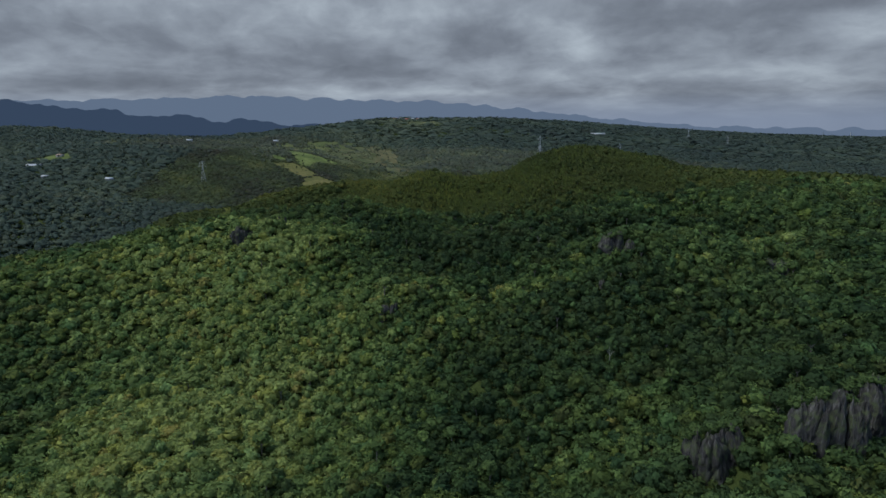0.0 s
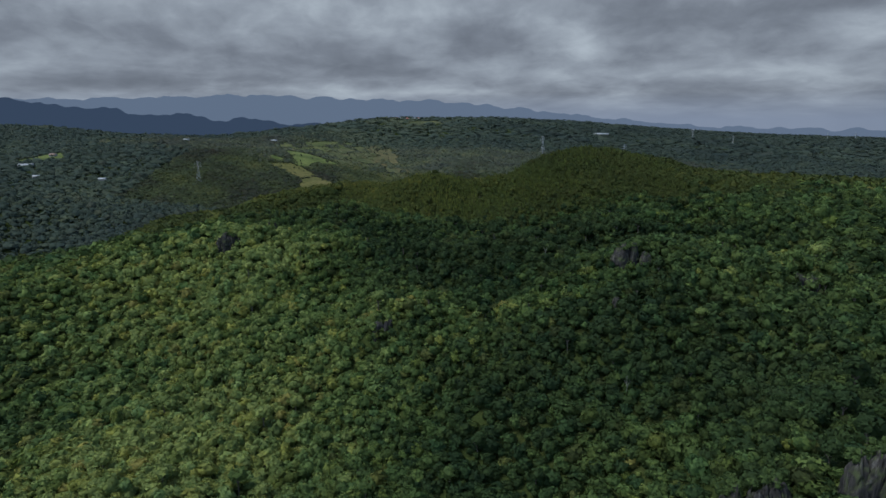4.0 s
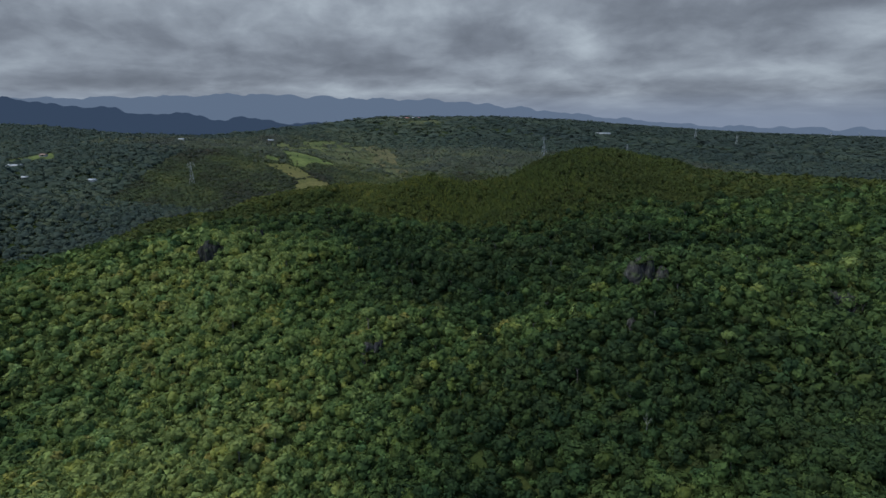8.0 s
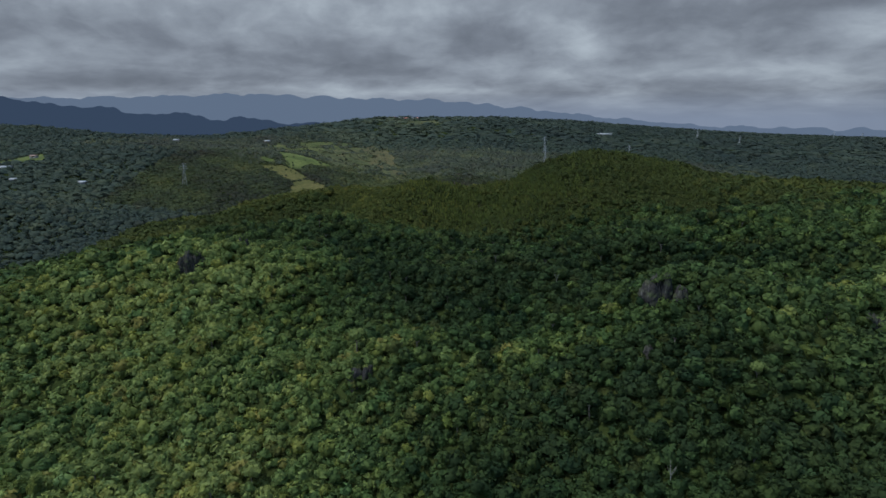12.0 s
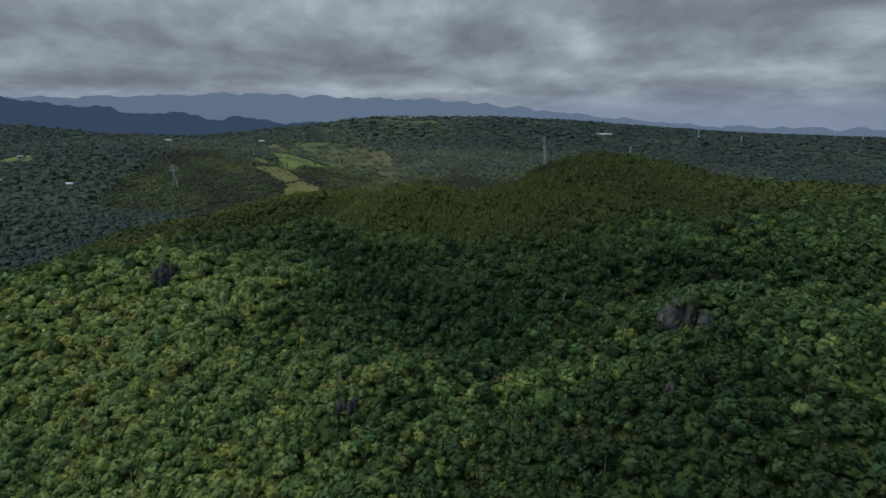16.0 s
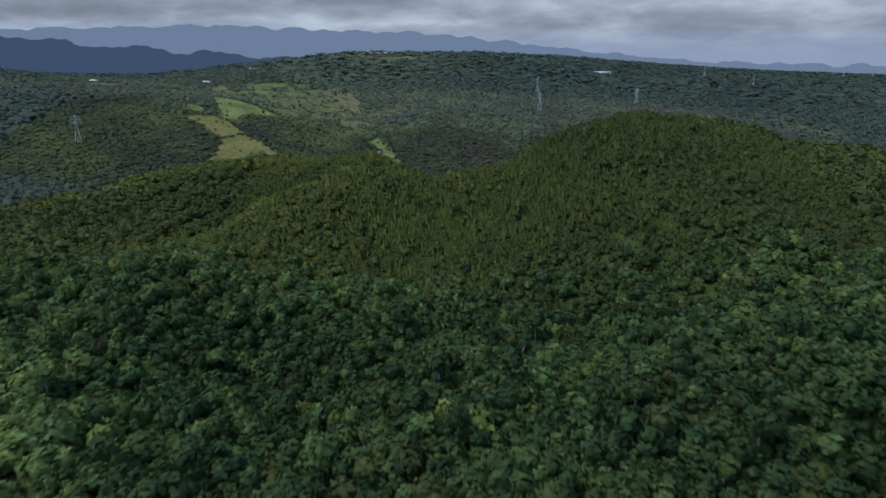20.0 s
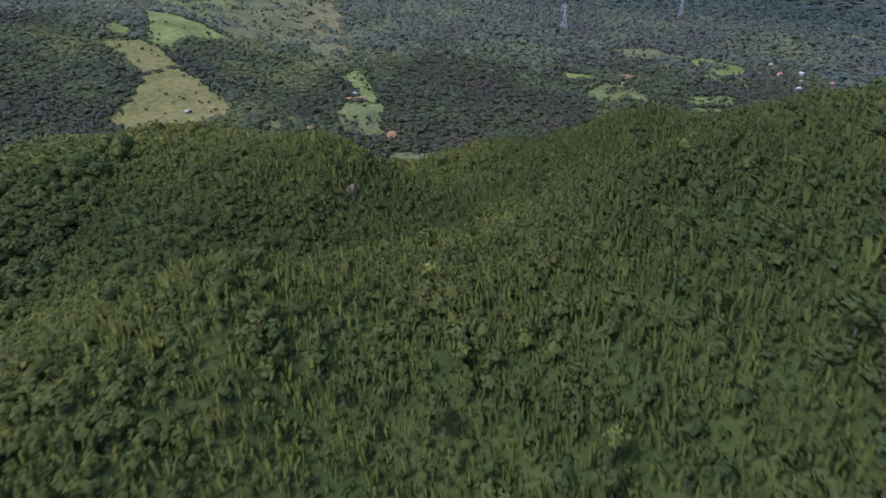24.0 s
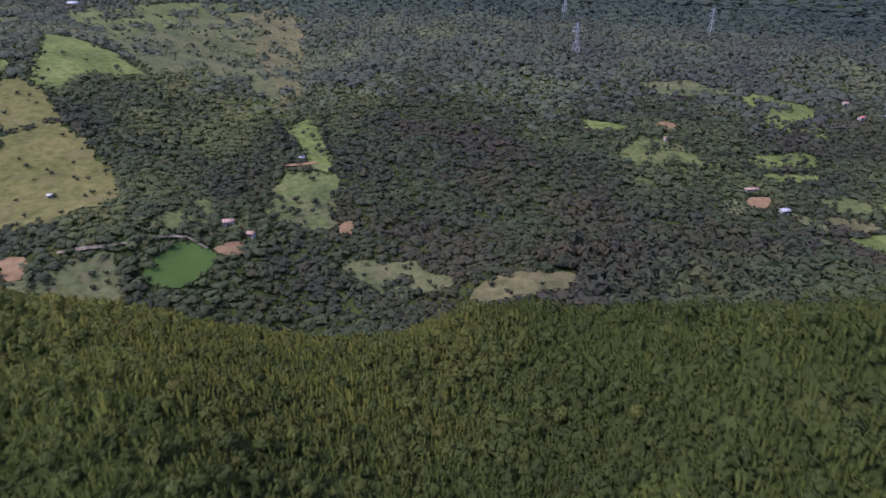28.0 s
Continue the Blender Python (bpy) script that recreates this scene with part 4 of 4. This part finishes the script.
def bamboo_hue(x, y):
    return 0.42 - 0.17 * dark_hill(x, y) + 0.22 * step(20, -50, x) + 0.10 * np.sin(x * 0.06 + 1.6) * np.sin(y * 0.055) + crest_hue(x, y)


def valley_hue(x, y):
    """Stands of brownish, dark and light-leaved trees."""
    n = np.sin(x * 0.031 + 1.7 * np.sin(y * 0.017)) * np.sin(y * 0.027 + 0.9 + np.sin(x * 0.021)) + 0.6 * np.sin(x * 0.083 + y * 0.05) * np.sin(y * 0.071 - x * 0.03)
    return 0.42 + 0.26 * n + 0.48 * np.exp(-((x + 210) / 110) ** 2 - ((y - 1040) / 140) ** 2) + 0.22 * np.exp(-((x + 160) / 50) ** 2 - ((y - 830) / 70) ** 2) - 0.30 * np.exp(-((x - 80) / 60) ** 2 - ((y - 715) / 40) ** 2) - 0.18 * np.exp(-((x - 40) / 60) ** 2 - ((y - 745) / 80) ** 2)


# sunlit and cloud-shaded patches painted into leaf tone: east, north, breadth, depth, how much lighter
PAINTED_LIGHT = ((-150, 293, 75, 26, 0.55), (-105, 245, 55, 32, 0.55), (-75, 190, 50, 34, 0.55), (-70, 140, 50, 40, 0.55), (-25, 222, 17, 8, 0.36), (14, 211, 22, 8, 0.50), (33, 138, 18, 10, 0.25), (92, 306, 30, 8, 0.30),
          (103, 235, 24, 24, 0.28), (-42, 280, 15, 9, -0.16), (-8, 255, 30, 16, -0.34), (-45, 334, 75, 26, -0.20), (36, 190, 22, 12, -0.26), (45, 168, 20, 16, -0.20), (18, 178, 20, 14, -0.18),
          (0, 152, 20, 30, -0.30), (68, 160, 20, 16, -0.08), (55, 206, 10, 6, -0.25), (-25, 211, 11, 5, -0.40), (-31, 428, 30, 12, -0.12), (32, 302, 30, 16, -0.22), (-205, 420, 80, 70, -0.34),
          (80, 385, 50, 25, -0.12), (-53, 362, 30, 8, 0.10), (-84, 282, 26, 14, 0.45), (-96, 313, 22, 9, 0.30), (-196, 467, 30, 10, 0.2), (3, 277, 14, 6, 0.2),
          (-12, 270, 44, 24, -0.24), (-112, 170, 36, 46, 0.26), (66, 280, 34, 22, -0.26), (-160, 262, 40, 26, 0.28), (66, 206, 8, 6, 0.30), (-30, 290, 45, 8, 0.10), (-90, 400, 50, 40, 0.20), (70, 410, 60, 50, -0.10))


def ridge_hue(x, y):
    """Sunlit area round the hilltop village painted as lighter leaves, dark woods elsewhere."""
    n = np.sin(x * 0.012 + 1.1 * np.sin(y * 0.009)) * np.sin(y * 0.011 + 0.5 + np.sin(x * 0.008)) + 0.5 * np.sin(x * 0.031 + y * 0.013)
    return 0.28 + 0.14 * step(-250, -330, x) * (1 - step(900, 1050, y)) + 0.42 * np.exp(-((x + 190) / 190) ** 2 - ((y - 1380) / 420) ** 2) + 0.16 * n


def tone_patch(x, y):
    """Leaf tone by place: patchy sun and cloud shade painted over the trees' own variation."""
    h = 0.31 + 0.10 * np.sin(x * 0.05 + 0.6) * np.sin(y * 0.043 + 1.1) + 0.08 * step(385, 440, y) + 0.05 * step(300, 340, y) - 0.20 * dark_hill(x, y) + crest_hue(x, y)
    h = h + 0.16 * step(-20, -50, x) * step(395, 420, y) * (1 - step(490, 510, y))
    for east, north, wide, deep, lighter in PAINTED_LIGHT:
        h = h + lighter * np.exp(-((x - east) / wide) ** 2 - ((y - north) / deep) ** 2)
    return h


def plant(name, rng, x, y, templates, radius, tall, lift, mat, label, category, spread=0.28, hue=None, vary=0.17, soft=0.12):
    """One stretch of woodland from shared crown shapes, each tree turned, sized and tinted on its own."""
    which = rng.integers(0, len(templates), len(x))
    vs, fs, ts, ks, ns, n0 = [], [], [], [], [], 0
    for k, (tv, tf, tn) in enumerate(templates):
        i = np.where(which == k)[0]
        if not len(i):
            continue
        s = radius * np.minimum(rng.lognormal(-0.04, spread, len(i)), 1.7)
        a = rng.uniform(0, 6.283, len(i))
        c, d = np.cos(a)[:, None], np.sin(a)[:, None]
        long = rng.uniform(0.78, 1.32, len(i))[:, None]
        tn = tn * (1 - soft) + np.array([0, 0, soft])
        tn = tn / np.linalg.norm(tn, axis=1)[:, None]
        h = s * tall * rng.uniform(0.85, 1.25, len(i))
        vx = x[i][:, None] + (tv[None, :, 0] * long * c - tv[None, :, 1] / long * d) * s[:, None]
        vy = y[i][:, None] + (tv[None, :, 0] * long * d + tv[None, :, 1] / long * c) * s[:, None]
        gz = ground(x[i], y[i]) + lift * s + rng.normal(0, 0.22, len(i)) * np.minimum(s, 2.5)
        vz = gz[:, None] + tv[None, :, 2] * h[:, None]
        vs.append(np.stack([vx, vy, vz], 2).reshape(-1, 3))
        ns.append(np.stack([tn[None, :, 0] * c - tn[None, :, 1] * d, tn[None, :, 0] * d + tn[None, :, 1] * c, np.broadcast_to(tn[None, :, 2], vx.shape)], 2).reshape(-1, 3))
        fs.append((tf[None] + (n0 + np.arange(len(i)) * len(tv))[:, None, None]).reshape(-1, 3))
        mean = 0.45 if hue is None else hue(x[i], y[i])
        ts.append(np.repeat(np.clip(mean + rng.normal(0, vary, len(i)), 0, 1), len(tv)))
        ks.append(np.repeat(np.clip(rng.normal(0.52, 0.24, len(i)) + 0.10 * np.sin(x[i] * 0.09 + 1.3) * np.sin(y[i] * 0.075), 0, 1), len(tv)))
        n0 += len(i) * len(tv)
    me = mesh_from(name, np.concatenate(vs), np.concatenate(fs), np.concatenate(ts), np.concatenate(ns), np.concatenate(ks))
    return thing(name, me, mat, label, category, "stuff")


rng = np.random.default_rng(5)
FINE = [crown_template(rng, 54, 0.23) for _ in range(8)]
RICH = [crown_template(rng, 40, 0.27) for _ in range(7)]
MEDIUM = [crown_template(rng, 16, 0.42) for _ in range(6)]
NEAR = [crown_template(rng, 84, 0.19) for _ in range(8)]
SCRUB = [crown_template(rng, 40, 0.21, 8) for _ in range(9)]
LUMP = [lump_template(rng, 16, 0.28) for _ in range(8)]
TUFT = [lump_template(rng, 7, 0.33) for _ in range(7)]
BAMBOO = [bamboo_template(rng, 3) for _ in range(9)]


def bamboo_share(x, y):
    n = np.sin(x * 0.045 + 1.0) * np.sin(y * 0.05 + 0.4) + 0.5 * np.sin(x * 0.11 + y * 0.07)
    return np.clip(0.68 + 0.28 * n, 0, 0.76) * (0.35 + 0.65 * step(380, 415, y))


def wood(rng, near, far, y0, y1, gap):
    return scatter(rng, -far - 5, far + 5, y0, y1, gap, lambda x, y: in_wedge(x, y) & (np.abs(x) >= near) & (np.abs(x) < far))


def on_spur(x, y):
    d = np.full(len(x), 1e9)
    for a, b in zip(SPUR, SPUR[1:]):
        t = np.clip(((x - a[0]) * (b[0] - a[0]) + (y - a[1]) * (b[1] - a[1])) / ((b - a) @ (b - a)), 0, 1)
        d = np.minimum(d, np.hypot(x - a[0] - t * (b[0] - a[0]), y - a[1] - t * (b[1] - a[1])))
    return d < 3.2


TALL = "dense dark green tropical forest canopy on karst hills"
hx, hy = wood(rng, 0, 125, 82, 172, 2.0)
plant("forest_canopy_near", rng, hx, hy, NEAR, 1.45, 1.05, 0.7, M_FOREST, TALL, "forest", 0.36, tone_patch)
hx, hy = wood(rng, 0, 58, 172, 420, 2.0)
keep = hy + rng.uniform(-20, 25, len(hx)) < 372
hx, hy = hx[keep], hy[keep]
plant("forest_canopy", rng, hx, hy, FINE, 1.42, 1.05, 0.7, M_FOREST, TALL, "forest", 0.34, tone_patch)
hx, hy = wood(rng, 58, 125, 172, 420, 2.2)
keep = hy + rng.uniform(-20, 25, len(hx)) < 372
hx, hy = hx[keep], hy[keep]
plant("forest_canopy_flank", rng, hx, hy, RICH, 1.55, 1.05, 0.7, M_FOREST, TALL, "forest", 0.34, tone_patch)
sx, sy = wood(rng, 0, 75, 340, 660, 1.32)
fx, fy = wood(rng, 75, 125, 340, 650, 1.9)
hx, hy = np.concatenate([sx, fx]), np.concatenate([sy, fy])
late = hy + rng.uniform(-25, 22, len(hx)) > 370
hx, hy = hx[late], hy[late]
spur = on_spur(hx, hy)
bam = ~spur & (rng.random(len(hx)) < bamboo_share(hx, hy) * np.where(np.abs(hx) > 75, 0.3, 1.0))
tree = ~spur & ~bam
plant("hill_scrub", rng, hx[tree], hy[tree], SCRUB, 0.95, 1.25, 0.85, M_SCRUB, "mixed green scrub and small trees on bamboo hills", "scrub", 0.42, tone_patch, 0.12, 0.5)
plant("bamboo_thicket", rng, hx[bam], hy[bam], BAMBOO, 2.0, 1.05, 0.0, M_BAMBOO, "green upright bamboo thicket on a hillside", "bamboo", 0.26, bamboo_hue, 0.12, 0.4)
plant("spur_shrubs", rng, hx[spur], hy[spur], MEDIUM, 0.95, 0.8, 0.4, M_BAMBOO, "low light green shrubs along a spur", "shrubs", 0.3)
hx, hy = wood(rng, 125, 280, 120, 660, 3.1)
near = hy + rng.uniform(-45, 25, len(hx)) < 372
beside = ~near & (np.abs(hx) < 175)
plant("hill_scrub_flank", rng, hx[beside], hy[beside], RICH, 2.1, 0.95, 0.5, M_SCRUB, "mixed green scrub flanking bamboo hills", "scrub", 0.36, tone_patch, 0.13, 0.35)
beyond = ~near & ~beside
plant("hill_scrub_outer", rng, hx[beyond], hy[beyond], MEDIUM, 2.2, 0.95, 0.5, M_SCRUB, "mixed green scrub on outer bamboo hills", "scrub", 0.32, tone_patch, 0.13, 0.35)
hx, hy = hx[near], hy[near]
close = ((hx < 0) & (hy < 300)) | ((hx > 0) & (hx < 185))
plant("forest_canopy_slopes", rng, hx[close], hy[close], RICH, 2.1, 0.95, 0.5, M_FOREST, "dense green forest canopy on side slopes", "forest", 0.3, tone_patch)
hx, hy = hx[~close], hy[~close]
plant("forest_canopy_outer", rng, hx, hy, MEDIUM, 2.4, 0.95, 0.5, M_FOREST, "dense green forest canopy on outer hills", "forest", 0.24, tone_patch)
hx, hy = wood(rng, 280, 620, 300, 680, 4.6)
plant("forest_canopy_side", rng, hx, hy, TUFT, 3.4, 0.75, 0.45, M_RIDGE_HAZED, "dark green forest on side slopes", "forest", 0.3, ridge_hue, 0.12, 0.45)
def big_grove(x, y):
    """Old broad-crowned trees along the valley floor."""
    return ((x - 86) / 60) ** 2 + ((y - 704) / 34) ** 2 + 0.25 * np.sin(x * 0.2) * np.sin(y * 0.23) < 1


hx, hy = scatter(rng, 20, 150, 664, 745, 4.1, big_grove)
plant("valley_grove", rng, hx, hy, RICH, 3.0, 1.0, 0.6, M_VALLEY, "old broad dark green trees along a valley floor", "trees", 0.3, valley_hue, 0.12, 0.45)
hx, hy = scatter(rng, -400, 280, 640, 960, 2.6, lambda x, y: in_wedge(x, y) & ~big_grove(x, y) & (y + 25 * np.sin(x * 0.04) + rng.uniform(-35, 35, len(x)) < 900))
plant("valley_woods", rng, hx, hy, LUMP, 1.95, 0.62, 0.3, M_VALLEY, "dark green and brownish woods across a valley", "forest", 0.5, valley_hue, 0.09, 0.55)
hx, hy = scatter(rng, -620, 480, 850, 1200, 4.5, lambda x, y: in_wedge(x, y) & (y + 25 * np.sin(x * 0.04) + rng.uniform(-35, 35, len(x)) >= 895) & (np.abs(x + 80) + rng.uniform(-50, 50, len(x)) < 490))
plant("valley_woods_upper", rng, hx, hy, TUFT, 2.9, 0.75, 0.3, M_FAR_HAZED, "dark woods on an upper valley side", "forest", 0.42, valley_hue, 0.10, 0.6)
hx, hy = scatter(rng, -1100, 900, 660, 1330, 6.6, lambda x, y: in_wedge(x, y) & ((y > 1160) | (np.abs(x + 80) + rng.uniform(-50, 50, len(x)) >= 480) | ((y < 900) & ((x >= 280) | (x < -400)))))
plant("valley_woods_outer", rng, hx, hy, TUFT, 5.3, 0.62, 0.2, M_RIDGE_HAZED, "dark woods on a far valley side", "forest", 0.36, ridge_hue, 0.09, 0.6)
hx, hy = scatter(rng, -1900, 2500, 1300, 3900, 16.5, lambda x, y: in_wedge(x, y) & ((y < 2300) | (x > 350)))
plant("ridge_woods", rng, hx, hy, TUFT, 13.0, 0.34, 0.05, M_RIDGE_HAZED, "hazy dark woods along a distant ridge", "forest", 0.38, ridge_hue, 0.08, 0.65)

hx, hy = scatter(rng, -330, 330, -90, 420, 5.4, lambda x, y: ~in_wedge(x, y) | (y < 82))
plant("forest_canopy_behind", rng, hx, hy, TUFT, 3.9, 0.85, 0.35, M_FOREST, "dense green forest canopy on surrounding karst hills", "forest", 0.3, tone_patch)
ex, ey = [], []
for pts in PLOT.values():
    if pts[:, 1].max() > 1260:
        continue
    for a, b in zip(pts, np.roll(pts, -1, 0)):
        n = int(np.hypot(*(b - a)) / 1.1)
        q = rng.random(n)[:, None]
        e = a + (b - a) * q + rng.normal(0, 1.7, (n, 2)) + 1.2 * np.sin(q * n * 0.35)
        ex.append(e[:, 0]), ey.append(e[:, 1])
ex, ey = np.concatenate(ex), np.concatenate(ey)
free = np.ones(len(ex), bool)
for pts in PLOT.values():
    free &= ~inside(pts, ex, ey, 0.91)
ex, ey = ex[free], ey[free]
plant("field_edge_scrub", rng, ex, ey, LUMP, 0.95, 0.85, 0.45, M_VALLEY, "low dark green scrub along field edges", "scrub", 0.45, valley_hue)


# ---- single trees ----
M_BARK = plain("bark", (0.095, 0.080, 0.062), (0.190, 0.170, 0.140), 3.0, 0.9, 0.03)
M_DEADWOOD = plain("bleached_wood", (0.150, 0.140, 0.125), (0.240, 0.230, 0.210), 2.0, 0.9, 0.02)


def trunk_mesh(rng, tall, girth, limbs, reach):
    vs, fs = [], []
    fork = (rng.normal(0, 0.15), rng.normal(0, 0.15), tall * 0.6)
    limb(vs, fs, (0, 0, -0.8), fork, girth, girth * 0.65)
    for k in range(limbs):
        a = 6.28 * k / limbs + rng.uniform(-0.4, 0.4)
        tip = (fork[0] + math.cos(a) * reach * rng.uniform(0.6, 1), fork[1] + math.sin(a) * reach * rng.uniform(0.6, 1), tall * rng.uniform(0.9, 1.15))
        limb(vs, fs, fork, tip, girth * 0.5, girth * 0.15, 5)
    return mesh_from("trunk", np.array(vs), np.array(fs))


def tree_kit(name, rng, tall, radius, leaves, leaf, tint, mat, label, category, group):
    base = empty(name, 0, 0, -200, label, category, group)
    base["tone"] = tint
    part("trunk", trunk_mesh(rng, tall, 0.045 * tall, 5, radius * 0.7), M_BARK, base)
    v, f, nn = crown_template(rng, leaves, leaf)
    v[:12] *= 0.8
    v = v * radius
    v[:, 2] += tall
    part("crown", mesh_from("crown", v, f, np.full(len(v), tint), nn), mat, base)
    return base


def set_out(base, rng, x, y, size=(0.8, 1.2), drop=0.0):
    k = rng.uniform(*size)
    ob = copy_thing(base, pose(x, y, float(ground(x, y)) - drop, 0, 0, rng.uniform(0, 360)))
    ob.scale = (k, k, k * rng.uniform(0.9, 1.1))
    return ob


KITS = [tree_kit("tree", rng, 3.3 + 0.3 * k, 1.7 + 0.12 * k, 110, 0.22, t, M_FOREST, lab, "tree", "emergent forest trees")
        for k, (t, lab) in enumerate([(0.2, "dark green rounded tree rising above the canopy"), (0.45, "mid green broad tree in dense forest"), (0.6, "green lobed tree in dense forest"),
                                      (0.8, "light green leafy tree among darker crowns"), (0.97, "yellowish green tree crown in forest"), (0.1, "deep green dense tree in forest")])]
ex, ey = scatter(rng, -105, 105, 95, 360, 18.5, in_wedge)
for x, y in zip(ex, ey):
    # kits are picked to follow the sun and shade painted into the canopy
    want = float(tone_patch(x, y)) + rng.normal(0, 0.16)
    set_out(min(KITS, key=lambda k: abs(k["tone"] - want)), rng, x, y, (0.75, 1.3))
for k in KITS:
    discard(k)

HILL = [tree_kit("tree", rng, 2.6, 1.6, 70, 0.2, t, M_SCRUB, lab, "tree", "trees among bamboo")
        for t, lab in ((0.22, "dark green round tree among bamboo"), (0.45, "mid green round tree among bamboo"), (0.85, "light yellowish green tree among bamboo"))]
ex, ey = scatter(rng, -70, 70, 385, 610, 18.0, in_wedge)
for x, y in zip(ex, ey):
    set_out(HILL[int(rng.choice(3, p=(0.25, 0.5, 0.25)))], rng, x, y, (0.7, 1.2))
for k in HILL:
    discard(k)

yellow = tree_kit("yellow_tree", rng, 2.8, 1.8, 90, 0.2, 1.0, foliage("yellow_leaves", [(0.0, (0.13, 0.145, 0.03)), (1.0, (0.165, 0.17, 0.035))], 0.0),
                  "bright yellow-green tree on a bamboo slope", "tree", "")
yellow.matrix_basis = pose(-6, 446, float(ground(-6, 446)))

bush = tree_kit("field_bush", rng, 1.6, 1.4, 20, 0.3, 0.35, M_VALLEY, "round dark green bush standing in a field", "bush", "field bushes")
tall_bush = tree_kit("field_tree", rng, 3.0, 1.7, 24, 0.3, 0.3, M_VALLEY, "dark green tree standing in a field", "tree", "field trees")
for plot, count, kind in (("dry_slope", 26, bush), ("dry_upper", 12, bush), ("bright_slope", 9, tall_bush), ("strip_low", 30, tall_bush), ("mixed", 28, tall_bush),
                          ("upper_left", 34, tall_bush), ("rough_hill", 60, tall_bush), ("low_scrub", 22, bush), ("middle_top", 10, tall_bush), ("middle_tan", 3, bush), ("middle_low", 20, tall_bush), ("meadow", 6, bush), ("scrub", 16, bush),
                          ("terrace_low", 3, bush), ("terrace_high", 5, bush), ("terrace_back", 6, bush), ("slope_east", 6, bush), ("hill_east", 16, tall_bush), ("orchard", 22, tall_bush),
                          ("orchard_east", 10, tall_bush), ("upper_east", 18, tall_bush), ("valley_brown", 5, bush), ("ridge_west", 6, tall_bush), ("hill_west", 6, tall_bush)):
    pts = PLOT["field_" + plot]
    lo, hi, made = pts.min(0), pts.max(0), 0
    while made < count:
        x, y = rng.uniform(lo[0], hi[0]), rng.uniform(lo[1], hi[1])
        if inside(pts, np.array([x]), np.array([y]), 0.96)[0]:
            set_out(kind, rng, x, y, (0.45, 1.1))
            made += 1
for a, b, gap, kind in (((80, 804), (150, 809), 3.2, tall_bush), ((98, 822), (128, 822), 3.0, tall_bush), ((152, 816), (188, 821), 3.4, tall_bush), ((162, 746), (186, 750), 2.4, bush),
                        ((190, 754), (218, 774), 2.6, bush), ((160, 736), (180, 718), 2.2, bush), ((-104, 838), (-88, 808), 3.0, tall_bush), ((-80, 850), (-66, 796), 4.0, tall_bush),
                        ((-176, 704), (-146, 712), 3.0, bush), ((170, 768), (192, 764), 2.4, bush), ((183, 894), (204, 852), 3.6, tall_bush)):
    n = int(math.hypot(b[0] - a[0], b[1] - a[1]) / gap)
    for k in range(n + 1):
        set_out(kind, rng, a[0] + (b[0] - a[0]) * k / n + rng.normal(0, 0.5), a[1] + (b[1] - a[1]) * k / n + rng.normal(0, 0.5), (0.5, 1.0))
for i in range(6):
    for j in range(8):
        x, y = 122 + i * 2.4 + j * 0.2 + rng.normal(0, 0.4), 759 + j * 2.7 + rng.normal(0, 0.4)
        if inside(PLOT["field_orchard_round"], np.array([x]), np.array([y]), 0.95)[0]:
            set_out(bush, rng, x, y, (0.5, 0.7))
discard(bush), discard(tall_bush)

for x, y in ((34, 163), (-2, 262), (22, 246), (61, 268), (12, 331), (-28, 372)):
    vs, fs = [], []
    top = 5.5 * rng.uniform(0.9, 1.2)
    limb(vs, fs, (0, 0, -0.5), (0.3, 0.1, top * 0.55), 0.11, 0.07)
    for k in range(5):
        a = k * 1.3 + rng.uniform(-0.3, 0.3)
        limb(vs, fs, (0.3, 0.1, top * 0.55), (0.3 + math.cos(a) * 0.9, 0.1 + math.sin(a) * 0.9, top * rng.uniform(0.8, 1.05)), 0.05, 0.02, 5)
    ob = thing("dead_tree", mesh_from("dead_tree", np.array(vs), np.array(fs)), M_DEADWOOD, "bare pale grey dead tree among green crowns", "tree", group="dead trees")
    ob.location = (x, y, float(ground(x, y)))

# ---- shrubs on the crags ----
shrub = tree_kit("crag_shrub", rng, 0.9, 1.1, 60, 0.2, 0.45, M_FOREST, "low green shrub rooted on a limestone crag", "shrub", "crag shrubs")
for x, y, wide, top in ((46, 117, 11, 1.2), (65, 115, 14, 3.0), (83, 131, 13, 3.4), (46, 216, 9, 1.2), (-114, 294, 8, 2.2)):
    for k in range(int(wide * 1.3)):
        q = rng.uniform(-1.0, 1.0)
        ob = copy_thing(shrub, pose(x + q * wide / 2, y + rng.uniform(-1.0, 2.6), float(canopy(x, y)) + top - 1.0 - 3.4 * q * q, 0, 0, rng.uniform(0, 360)))
        ob.scale = (1, 1, 0.8)
discard(shrub)
